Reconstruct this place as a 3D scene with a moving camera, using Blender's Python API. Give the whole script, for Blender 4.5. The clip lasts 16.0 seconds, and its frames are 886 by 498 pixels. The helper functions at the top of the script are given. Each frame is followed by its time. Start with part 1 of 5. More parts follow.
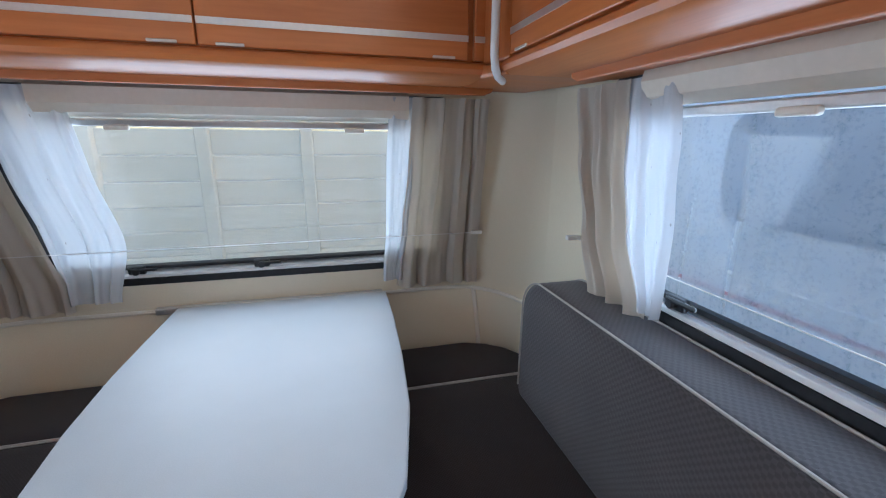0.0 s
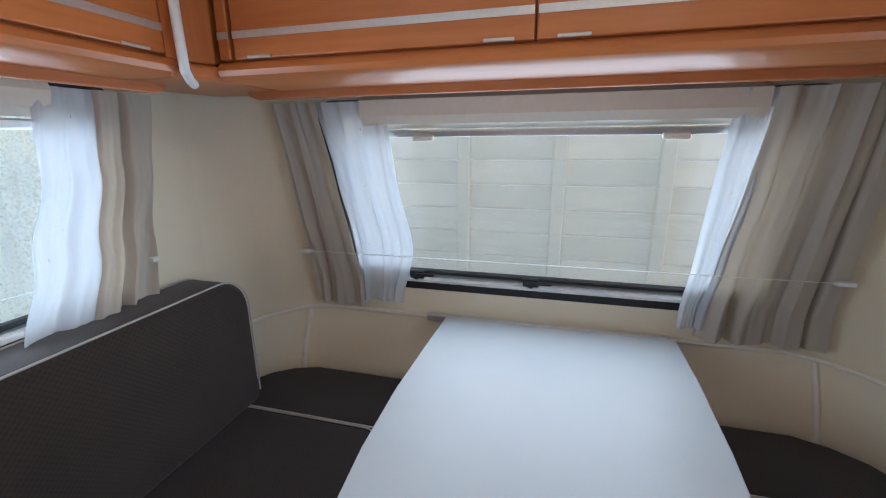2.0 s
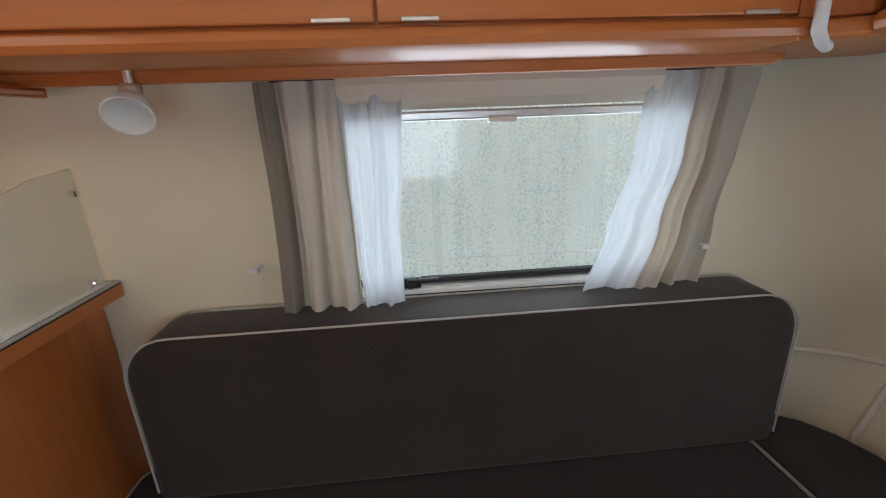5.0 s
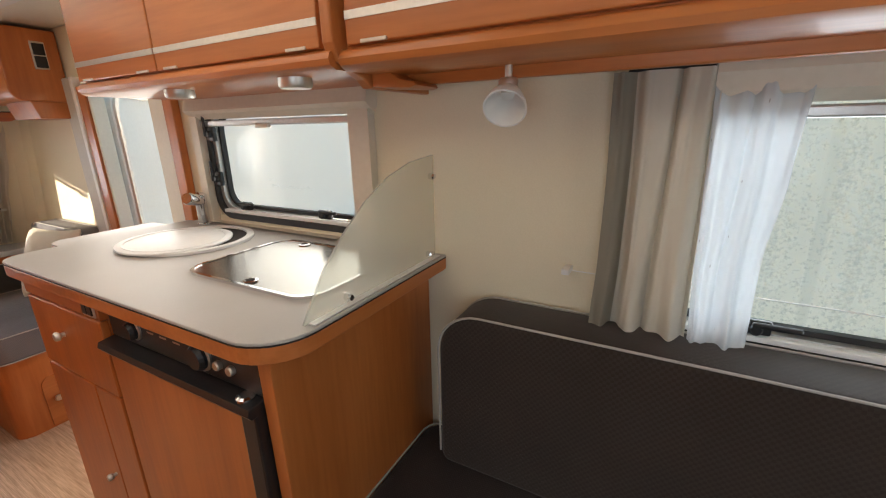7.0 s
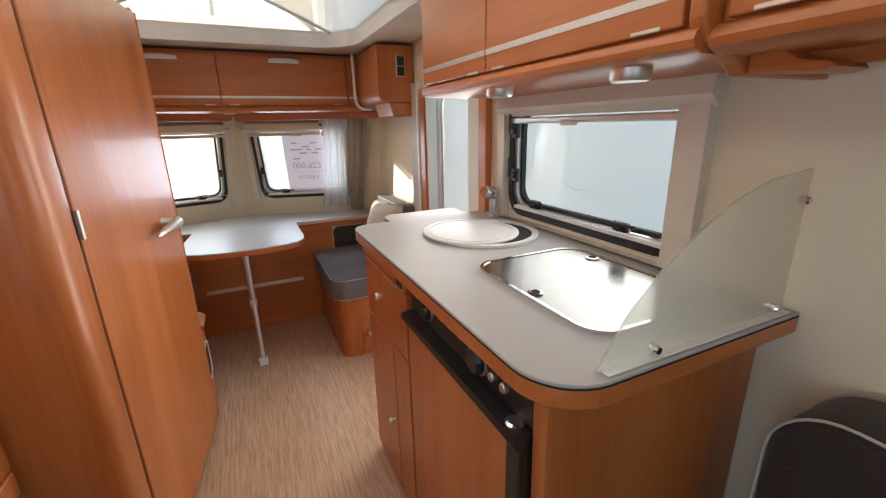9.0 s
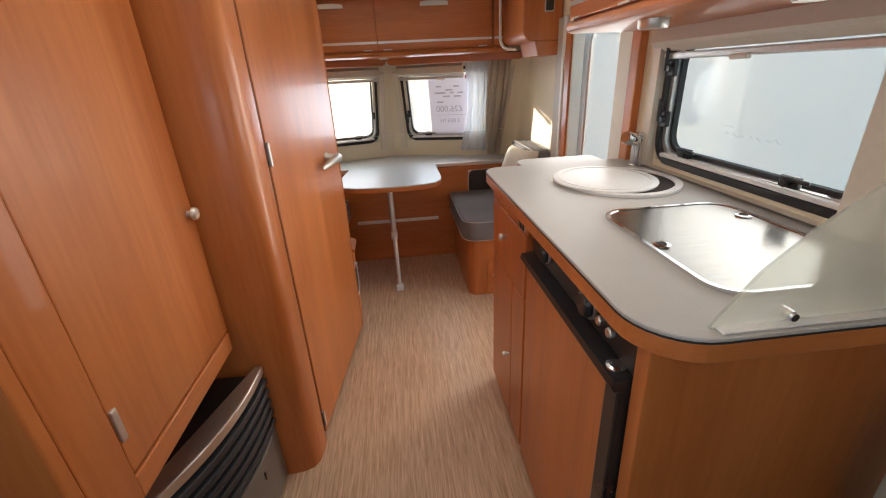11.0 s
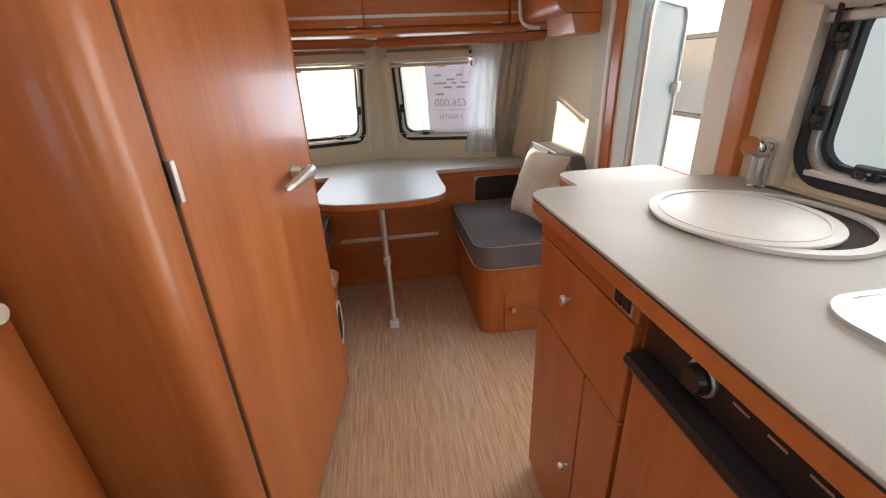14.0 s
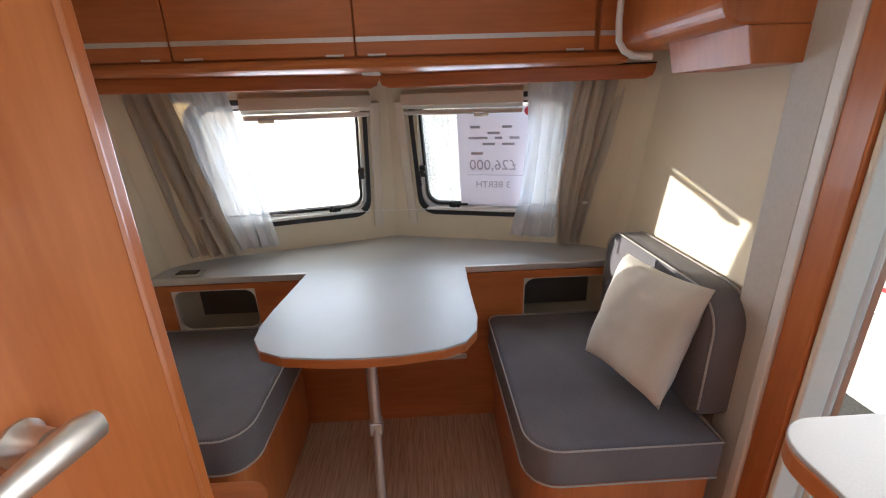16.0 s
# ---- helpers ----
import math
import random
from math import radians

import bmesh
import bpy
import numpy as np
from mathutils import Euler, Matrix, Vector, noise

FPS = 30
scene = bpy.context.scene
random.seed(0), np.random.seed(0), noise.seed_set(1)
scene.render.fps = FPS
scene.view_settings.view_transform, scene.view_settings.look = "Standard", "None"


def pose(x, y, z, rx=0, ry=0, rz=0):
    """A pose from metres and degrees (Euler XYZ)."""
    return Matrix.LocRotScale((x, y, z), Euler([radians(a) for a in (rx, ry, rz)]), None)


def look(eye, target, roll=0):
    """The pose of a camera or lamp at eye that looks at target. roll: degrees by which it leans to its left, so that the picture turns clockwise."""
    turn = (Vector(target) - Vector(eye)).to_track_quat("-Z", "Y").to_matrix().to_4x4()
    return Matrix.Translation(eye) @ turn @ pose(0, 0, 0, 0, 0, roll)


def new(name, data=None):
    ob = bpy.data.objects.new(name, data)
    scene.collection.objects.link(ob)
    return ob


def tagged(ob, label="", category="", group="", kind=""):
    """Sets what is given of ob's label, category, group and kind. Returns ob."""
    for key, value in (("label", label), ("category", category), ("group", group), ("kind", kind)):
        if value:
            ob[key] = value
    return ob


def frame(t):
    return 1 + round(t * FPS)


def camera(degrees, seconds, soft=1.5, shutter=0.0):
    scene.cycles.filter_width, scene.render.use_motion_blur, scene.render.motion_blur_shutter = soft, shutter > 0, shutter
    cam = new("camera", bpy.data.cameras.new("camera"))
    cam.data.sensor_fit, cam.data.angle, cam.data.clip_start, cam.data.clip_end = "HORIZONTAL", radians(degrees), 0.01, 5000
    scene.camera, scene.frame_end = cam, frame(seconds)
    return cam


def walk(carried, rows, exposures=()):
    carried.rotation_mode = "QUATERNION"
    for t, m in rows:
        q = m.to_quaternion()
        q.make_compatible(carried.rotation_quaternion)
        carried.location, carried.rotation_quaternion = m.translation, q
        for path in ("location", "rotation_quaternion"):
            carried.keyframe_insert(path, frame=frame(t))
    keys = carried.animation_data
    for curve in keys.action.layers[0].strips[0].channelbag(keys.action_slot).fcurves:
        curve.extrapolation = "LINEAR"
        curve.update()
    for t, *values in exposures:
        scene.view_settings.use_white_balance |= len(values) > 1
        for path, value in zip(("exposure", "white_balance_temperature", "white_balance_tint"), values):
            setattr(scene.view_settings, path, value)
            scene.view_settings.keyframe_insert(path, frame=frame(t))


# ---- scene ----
cam = camera(93.8, 16.0, soft=1.15)
PATH = [
    (0, (0.355, -0.144, 1.248), (0.894, 1.872, 0.692), 0.5),
    (0.5, (0.323, -0.069, 1.254), (0.635, 1.994, 0.698), 0.5),
    (1, (0.262, 0.004, 1.262), (0.323, 2.088, 0.699), 0.4),
    (1.5, (0.201, 0.063, 1.266), (-0.007, 2.14, 0.71), 0.0),
    (2, (0.144, 0.102, 1.267), (-0.401, 2.118, 0.716), -0.5),
    (2.5, (0.099, 0.148, 1.267), (-0.808, 2.03, 0.719), -1.2),
    (3, (0.095, 0.212, 1.279), (-1.198, 1.847, 0.716), -1.7),
    (3.5, (0.097, 0.249, 1.293), (-1.525, 1.546, 0.702), -1.7),
    (4, (0.09, 0.252, 1.302), (-1.768, 1.156, 0.672), -2.2),
    (4.2, (0.087, 0.245, 1.302), (-1.837, 0.985, 0.66), -2.3),
    (6.3, (0.022, 0.087, 1.284), (-1.805, -0.493, 0.715), -1.4),
    (6.5, (0.018, 0.07, 1.288), (-1.77, -0.618, 0.715), -1.4),
    (7, (0.018, 0.004, 1.294), (-1.66, -0.925, 0.725), -1.2),
    (7.5, (0.016, -0.065, 1.3), (-1.506, -1.227, 0.723), -1.2),
    (8, (0.017, -0.144, 1.312), (-1.305, -1.527, 0.728), -1.3),
    (8.5, (-0.003, -0.172, 1.308), (-1.076, -1.755, 0.722), -1.4),
    (9, (-0.025, -0.151, 1.311), (-0.832, -1.888, 0.736), -1.3),
    (9.5, (-0.041, -0.12, 1.324), (-0.606, -1.952, 0.757), -1.3),
    (10, (-0.045, -0.095, 1.333), (-0.422, -1.971, 0.751), -1.4),
    (10.2, (-0.043, -0.087, 1.335), (-0.361, -1.968, 0.734), -1.6),
    (12.3, (-0.019, -0.144, 1.202), (-0.107, -1.86, 0.177), -4.0),
    (12.5, (-0.006, -0.171, 1.189), (-0.121, -1.886, 0.166), -3.6),
    (13, (0.011, -0.3, 1.172), (-0.167, -2.045, 0.21), -2.9),
    (13.5, (0, -0.49, 1.191), (-0.215, -2.279, 0.323), -2.5),
    (14, (0.003, -0.644, 1.261), (-0.232, -2.458, 0.452), -2.5),
    (14.5, (-0.045, -0.862, 1.244), (-0.278, -2.714, 0.527), -1.7),
    (15, (-0.114, -1.083, 1.248), (-0.308, -2.962, 0.59), -1.7),
    (15.5, (-0.135, -1.33, 1.276), (-0.277, -3.214, 0.619), -1.7),
    (16, (-0.147, -1.554, 1.306), (-0.214, -3.439, 0.64), -1.8),
]
walk(cam, [(t, look(eye, target, roll)) for t, eye, target, roll in PATH],
     [(0, 1.78, 5400, 10), (1.2, 1.86, 5700, 10), (3.0, 1.58, 5500, 10), (4.2, 1.5, 5950, 10), (6.4, 1.58, 6550, 10), (7.2, 1.6, 6700, 10), (8.5, 1.58, 6250, 10), (10.1, 1.45, 5950, 10), (12.4, 1.86, 6850, 10), (13.0, 1.88, 6750, 10), (13.5, 1.66, 6300, 10), (14.0, 1.45, 6150, 10), (14.6, 1.36, 6050, 10), (15.2, 1.3, 5950, 10), (16.0, 1.5, 5750, 10)])

# ---- world, sun, large lights ----
world = bpy.data.worlds.new("sky")
scene.world = world
world.use_nodes = True
wn = world.node_tree
sky = wn.nodes.new("ShaderNodeTexSky")
sky.sky_type, sky.sun_disc = "NISHITA", False
sun_way = Vector((-0.90, 0.42, -0.17)).normalized()
sky.sun_elevation = math.asin(-sun_way.z)
sky.sun_rotation = math.atan2(-sun_way.x, -sun_way.y)
wn.links.new(sky.outputs[0], wn.nodes["Background"].inputs[0])
wn.nodes["Background"].inputs[1].default_value = 0.15
sun = new("sun", bpy.data.lights.new("sun", "SUN"))
sun.data.energy, sun.data.angle, sun.data.color = 2.6, radians(0.5), (1.0, 0.9, 0.75)
sun.matrix_world = look(-10 * sun_way, (0, 0, 0))


def window_light(name, eye, target, sx, sy, power, color=(0.82, 0.91, 1.0), spread=130):
    """Stands in an opening for the sky's light through it."""
    d = bpy.data.lights.new(name, "AREA")
    d.shape, d.size, d.size_y, d.energy, d.color = "RECTANGLE", sx, sy, power, color
    d.spread = radians(spread)
    ob = new(name, d)
    ob.matrix_world = look(eye, target)
    return ob


window_light("window_light_front", (0.095, 1.40, 1.06), (0.095, 0.44, 0.90), 1.27, 0.47, 1.7, (0.80, 0.91, 1.0), 170)
window_light("window_light_left", (-0.926, 0.42, 1.10), (0, 0.42, 1.10), 0.92, 0.4, 1.35, (0.76, 0.88, 1.0))
window_light("window_light_right", (1.072, 0.29, 1.09), (0, 0.29, 1.09), 0.97, 0.4, 1.35, (0.76, 0.88, 1.0))
window_light("window_light_kitchen", (-0.92, -1.1, 1.15), (0.4, -1.0, 1.0), 0.62, 0.26, 0.4, (1.0, 0.95, 0.88), 110)
window_light("window_light_rear", (0.40, -3.27, 1.08), (0.2, 0, 0.6), 0.5, 0.38, 0.7)
window_light("window_light_rear", (-0.40, -3.27, 1.08), (-0.1, 0, 0.6), 0.5, 0.38, 0.7)
window_light("window_light_door", (-0.90, -2.0, 0.85), (0.3, -1.45, 0.6), 0.42, 1.2, 1.7, (1.0, 0.94, 0.86), 120)
window_light("window_light_roof", (0, -0.95, 1.9), (0.12, -0.95, 0), 0.9, 2.6, 2.4, (1, 0.92, 0.82))


# ---- materials ----
def shader(name, rough=0.5, metal=0.0, base=(0.8, 0.8, 0.8), coat=0.0):
    m = bpy.data.materials.new(name)
    m.use_nodes = True
    b = m.node_tree.nodes["Principled BSDF"]
    b.inputs["Roughness"].default_value = rough
    b.inputs["Metallic"].default_value = metal
    b.inputs["Base Color"].default_value = (*base, 1)
    b.inputs["Coat Weight"].default_value = coat
    return m, m.node_tree, b


def add(nt, kind, **values):
    n = nt.nodes.new(kind)
    for key, value in values.items():
        n.inputs[key].default_value = value
    return n


def mottled(name, a, b, rough=0.5, metal=0.0, scale=(1, 1, 1), fine=120.0, coarse=3.0, bump=0.05, coat=0.0, rough_var=0.1, fine_share=0.5):
    """Two-scale colour variation between a and b with fine relief; scale stretches it in object space."""
    m, nt, p = shader(name, rough, metal, a, coat)
    tc = nt.nodes.new("ShaderNodeTexCoord")
    mp = nt.nodes.new("ShaderNodeMapping")
    mp.inputs["Scale"].default_value = scale
    nt.links.new(tc.outputs["Object"], mp.inputs[0])
    n1 = add(nt, "ShaderNodeTexNoise", Scale=coarse, Detail=4.0)
    n2 = add(nt, "ShaderNodeTexNoise", Scale=fine, Detail=3.0)
    for n in (n1, n2):
        nt.links.new(mp.outputs[0], n.inputs["Vector"])
    mix = nt.nodes.new("ShaderNodeMath")
    mix.operation = "MULTIPLY_ADD"
    mix.inputs[1].default_value = 1 - fine_share
    nt.links.new(n1.outputs[0], mix.inputs[0])
    half = nt.nodes.new("ShaderNodeMath")
    half.operation = "MULTIPLY"
    half.inputs[1].default_value = fine_share
    nt.links.new(n2.outputs[0], half.inputs[0])
    nt.links.new(half.outputs[0], mix.inputs[2])
    ramp = nt.nodes.new("ShaderNodeValToRGB")
    ramp.color_ramp.elements[0].position, ramp.color_ramp.elements[1].position = 0.36, 0.64
    ramp.color_ramp.elements[0].color, ramp.color_ramp.elements[1].color = (*a, 1), (*b, 1)
    nt.links.new(mix.outputs[0], ramp.inputs[0])
    nt.links.new(ramp.outputs[0], p.inputs["Base Color"])
    rr_ = nt.nodes.new("ShaderNodeMapRange")
    rr_.inputs["To Min"].default_value, rr_.inputs["To Max"].default_value = max(0.02, rough - rough_var), min(1, rough + rough_var)
    nt.links.new(n1.outputs[0], rr_.inputs[0])
    nt.links.new(rr_.outputs[0], p.inputs["Roughness"])
    if bump:
        bp = add(nt, "ShaderNodeBump", Strength=bump, Distance=0.002)
        nt.links.new(n2.outputs[0], bp.inputs["Height"])
        nt.links.new(bp.outputs[0], p.inputs["Normal"])
    return m


def woven(name, a, b, period=0.004, strength=0.35, sheen=0.06):
    """Cloth with a small checked weave and soft blotches."""
    m, nt, p = shader(name, 0.9, 0, a)
    p.inputs["Sheen Weight"].default_value = sheen
    p.inputs["Specular IOR Level"].default_value = 0.2
    tc = nt.nodes.new("ShaderNodeTexCoord")
    ck = add(nt, "ShaderNodeTexChecker", Scale=1 / period)
    ck.inputs["Color1"].default_value, ck.inputs["Color2"].default_value = (*a, 1), (*b, 1)
    nz = add(nt, "ShaderNodeTexNoise", Scale=6.0, Detail=4.0)
    nt.links.new(tc.outputs["Object"], ck.inputs["Vector"])
    nt.links.new(tc.outputs["Object"], nz.inputs["Vector"])
    mr = add(nt, "ShaderNodeMapRange")
    mr.inputs["To Min"].default_value, mr.inputs["To Max"].default_value = 0.75, 1.25
    nt.links.new(nz.outputs[0], mr.inputs[0])
    mul = nt.nodes.new("ShaderNodeMix")
    mul.data_type, mul.blend_type = "RGBA", "MULTIPLY"
    mul.inputs[0].default_value = 1.0
    nt.links.new(ck.outputs[0], mul.inputs[6])
    nt.links.new(mr.outputs[0], mul.inputs[7])
    nt.links.new(mul.outputs[2], p.inputs["Base Color"])
    bp = add(nt, "ShaderNodeBump", Strength=strength, Distance=0.001)
    nt.links.new(ck.outputs[1], bp.inputs["Height"])
    nt.links.new(bp.outputs[0], p.inputs["Normal"])
    return m


def see_through(name, tint, veil, veil_color=(0.9, 0.93, 0.97), drops=0.0, rough=0.05):
    """Acrylic pane: clear with a thin milky veil; drops adds streaks of condensation."""
    m, nt, p = shader(name, rough, 0, veil_color)
    out = nt.nodes["Material Output"]
    tr = add(nt, "ShaderNodeBsdfTransparent")
    tr.inputs[0].default_value = (*tint, 1)
    tl = add(nt, "ShaderNodeBsdfTranslucent")
    tl.inputs[0].default_value = (*veil_color, 1)
    mx = nt.nodes.new("ShaderNodeMixShader")
    mx.inputs[0].default_value = veil
    if drops:
        tc = nt.nodes.new("ShaderNodeTexCoord")
        mp = nt.nodes.new("ShaderNodeMapping")
        mp.inputs["Scale"].default_value = (16, 1.6, 1)
        nz = add(nt, "ShaderNodeTexNoise", Scale=1.0, Detail=5.0, Roughness=0.7)
        n2 = add(nt, "ShaderNodeTexNoise", Scale=150.0, Detail=4.0)
        nt.links.new(tc.outputs["Object"], mp.inputs[0])
        nt.links.new(mp.outputs[0], nz.inputs["Vector"])
        nt.links.new(tc.outputs["Object"], n2.inputs["Vector"])
        ad = nt.nodes.new("ShaderNodeMath")
        ad.operation = "MULTIPLY"
        nt.links.new(nz.outputs[0], ad.inputs[0])
        nt.links.new(n2.outputs[0], ad.inputs[1])
        mr = add(nt, "ShaderNodeMapRange")
        mr.inputs["From Min"].default_value, mr.inputs["From Max"].default_value = 0.13, 0.26
        mr.inputs["To Min"].default_value, mr.inputs["To Max"].default_value = max(0, veil - drops), min(1, veil + drops)
        nt.links.new(ad.outputs[0], mr.inputs[0])
        m3 = nt.nodes.new("ShaderNodeMapping")
        m3.inputs["Scale"].default_value = (24, 0.9, 1)
        n3 = add(nt, "ShaderNodeTexNoise", Scale=1.0, Detail=2.0, Distortion=0.25)
        r3 = add(nt, "ShaderNodeMapRange")
        r3.inputs["From Min"].default_value, r3.inputs["From Max"].default_value = 0.60, 0.67
        r3.inputs["To Min"].default_value, r3.inputs["To Max"].default_value = 1.0, 0.78
        run = nt.nodes.new("ShaderNodeMath")
        run.operation = "MULTIPLY"
        nt.links.new(tc.outputs["Object"], m3.inputs[0])
        nt.links.new(m3.outputs[0], n3.inputs["Vector"])
        nt.links.new(n3.outputs[0], r3.inputs[0])
        nt.links.new(mr.outputs[0], run.inputs[0])
        nt.links.new(r3.outputs[0], run.inputs[1])
        nt.links.new(run.outputs[0], mx.inputs[0])
    gl = add(nt, "ShaderNodeBsdfGlossy", Roughness=rough)
    m2 = nt.nodes.new("ShaderNodeMixShader")
    m2.inputs[0].default_value = 0.04
    nt.links.new(tr.outputs[0], mx.inputs[1])
    nt.links.new(tl.outputs[0], mx.inputs[2])
    nt.links.new(mx.outputs[0], m2.inputs[1])
    nt.links.new(gl.outputs[0], m2.inputs[2])
    nt.links.new(m2.outputs[0], out.inputs["Surface"])
    return m


def cloth(name, color, through_light, clear=0.0, stripes=0.0, dots=False, band=None):
    """Hanging cloth that lets some light through; clear: how open the weave is."""
    m, nt, p = shader(name, 0.9, 0, color)
    out = nt.nodes["Material Output"]
    tc = nt.nodes.new("ShaderNodeTexCoord")
    nz = add(nt, "ShaderNodeTexNoise", Scale=400.0, Detail=2.0)
    nt.links.new(tc.outputs["Object"], nz.inputs["Vector"])
    if stripes:
        wv = add(nt, "ShaderNodeTexWave", Scale=stripes, Distortion=0.3)
        wv.bands_direction = "X"
        nt.links.new(tc.outputs["UV"], wv.inputs["Vector"])
        rp = nt.nodes.new("ShaderNodeValToRGB")
        rp.color_ramp.elements[0].color = (*[c * 0.82 for c in color], 1)
        rp.color_ramp.elements[1].color = (*color, 1)
        nt.links.new(wv.outputs[0], rp.inputs[0])
        last_color = rp.outputs[0]
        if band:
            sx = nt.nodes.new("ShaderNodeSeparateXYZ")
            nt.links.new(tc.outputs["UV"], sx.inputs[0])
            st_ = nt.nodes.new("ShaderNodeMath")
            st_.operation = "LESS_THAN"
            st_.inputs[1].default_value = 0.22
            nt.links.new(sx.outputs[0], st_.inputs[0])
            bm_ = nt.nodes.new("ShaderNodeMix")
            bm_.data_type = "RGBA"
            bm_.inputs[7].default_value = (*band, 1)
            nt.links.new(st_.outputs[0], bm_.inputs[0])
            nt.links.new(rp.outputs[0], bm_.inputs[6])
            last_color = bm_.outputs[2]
        nt.links.new(last_color, p.inputs["Base Color"])
    if dots:
        vo = add(nt, "ShaderNodeTexVoronoi", Scale=9.0, Randomness=0.35)
        nt.links.new(tc.outputs["UV"], vo.inputs["Vector"])
        rp = nt.nodes.new("ShaderNodeValToRGB")
        rp.color_ramp.elements[0].position, rp.color_ramp.elements[1].position = 0.05, 0.07
        rp.color_ramp.elements[0].color = (0.42, 0.4, 0.38, 1)
        rp.color_ramp.elements[1].color = (*color, 1)
        nt.links.new(vo.outputs["Distance"], rp.inputs[0])
        nt.links.new(rp.outputs[0], p.inputs["Base Color"])
    bp = add(nt, "ShaderNodeBump", Strength=0.2, Distance=0.001)
    nt.links.new(nz.outputs[0], bp.inputs["Height"])
    nt.links.new(bp.outputs[0], p.inputs["Normal"])
    tl = add(nt, "ShaderNodeBsdfTranslucent")
    tl.inputs[0].default_value = (*color, 1)
    if dots:
        nt.links.new(rp.outputs[0], tl.inputs[0])
    mx = nt.nodes.new("ShaderNodeMixShader")
    mx.inputs[0].default_value = through_light
    nt.links.new(p.outputs[0], mx.inputs[1])
    nt.links.new(tl.outputs[0], mx.inputs[2])
    last = mx
    if clear:
        tr = add(nt, "ShaderNodeBsdfTransparent")
        last = nt.nodes.new("ShaderNodeMixShader")
        last.inputs[0].default_value = clear
        nt.links.new(mx.outputs[0], last.inputs[1])
        nt.links.new(tr.outputs[0], last.inputs[2])
    nt.links.new(last.outputs[0], out.inputs["Surface"])
    return m


WOOD_A, WOOD_B = (0.40, 0.114, 0.025), (0.56, 0.186, 0.049)
wood_up = mottled("pear_wood_upright", WOOD_A, WOOD_B, 0.36, 0, (6, 6, 0.5), 13, 1.5, 0.015, 0.15, fine_share=0.3)
wood_y = mottled("pear_wood_along", WOOD_A, WOOD_B, 0.36, 0, (6, 0.5, 6), 13, 1.5, 0.015, 0.15, fine_share=0.3)
wood_x = mottled("pear_wood_across", WOOD_A, WOOD_B, 0.36, 0, (0.5, 6, 6), 13, 1.5, 0.015, 0.15, fine_share=0.3)
vinyl = mottled("streaked_floor_vinyl", (0.4, 0.25, 0.145), (0.7, 0.5, 0.34), 0.38, 0, (14, 0.55, 1), 22, 8, 0.06, 0.0)
cream = mottled("cream_wall_lining", (0.73, 0.65, 0.485), (0.78, 0.7, 0.535), 0.6, 0, (1, 1, 1), 260, 2, 0.12)
trim_cream = mottled("cream_trim", (0.76, 0.71, 0.61), (0.81, 0.76, 0.66), 0.5, 0, (1, 1, 1), 90, 4, 0.02)
white_board = mottled("white_speckled_laminate", (0.46, 0.48, 0.485), (0.52, 0.54, 0.55), 0.42, 0, (1, 1, 1), 420, 5, 0.02)
worktop_mat = mottled("pale_grey_laminate", (0.41, 0.395, 0.37), (0.48, 0.465, 0.44), 0.48, 0, (1, 1, 1), 420, 5, 0.02)
white_plastic = mottled("white_plastic", (0.75, 0.74, 0.72), (0.8, 0.79, 0.77), 0.4, 0, (1, 1, 1), 60, 4, 0.0)
blind_mat = mottled("cream_blind_plastic", (0.68, 0.61, 0.5), (0.73, 0.66, 0.55), 0.45, 0, (1, 1, 1), 60, 4, 0.0)
post_mat = mottled("grey_beige_post", (0.5, 0.47, 0.42), (0.56, 0.53, 0.48), 0.5)
black_rubber = mottled("black_rubber", (0.012, 0.012, 0.013), (0.025, 0.025, 0.027), 0.45, 0, (1, 1, 1), 80, 5, 0.03)
black_plastic = mottled("black_plastic", (0.012, 0.012, 0.013), (0.022, 0.022, 0.023), 0.3, 0, (1, 1, 1), 200, 5, 0.05)
dark = mottled("dark_gap", (0.015, 0.01, 0.008), (0.03, 0.02, 0.014), 0.8)
steel = mottled("brushed_steel", (0.30, 0.29, 0.265), (0.39, 0.38, 0.35), 0.22, 1, (1, 40, 1), 40, 3, 0.01, rough_var=0.06)
chrome = mottled("chrome", (0.75, 0.76, 0.78), (0.8, 0.8, 0.82), 0.08, 1, (1, 1, 1), 40, 3, 0.0, rough_var=0.04)
nickel = mottled("satin_nickel", (0.64, 0.61, 0.55), (0.72, 0.68, 0.62), 0.43, 1, (1, 1, 1), 90, 3, 0.02)
alu = mottled("satin_aluminium", (0.62, 0.61, 0.59), (0.7, 0.69, 0.67), 0.35, 0.8, (1, 1, 1), 90, 3, 0.02)
heater_silver = mottled("heater_silver_paint", (0.19, 0.18, 0.165), (0.24, 0.23, 0.21), 0.38, 0.5, (1, 1, 1), 200, 4, 0.03)
heater_grey = mottled("heater_dark_grey", (0.025, 0.026, 0.028), (0.04, 0.041, 0.044), 0.45, 0, (1, 1, 1), 200, 4, 0.03)
# one grey upholstery: darker and paler copies hold the light on each seat
shaded_back_cloth = woven("grey_upholstery", (0.033, 0.0235, 0.019), (0.043, 0.032, 0.0265), 0.007, 0.4, 0.2)
shaded_seat_cloth = woven("grey_upholstery_shaded_seat", (0.031, 0.0235, 0.0215), (0.041, 0.032, 0.0295), 0.004, 0.35, 0.12)
lit_seat_cloth = woven("grey_upholstery_lit_seat", (0.15, 0.141, 0.146), (0.185, 0.175, 0.18))
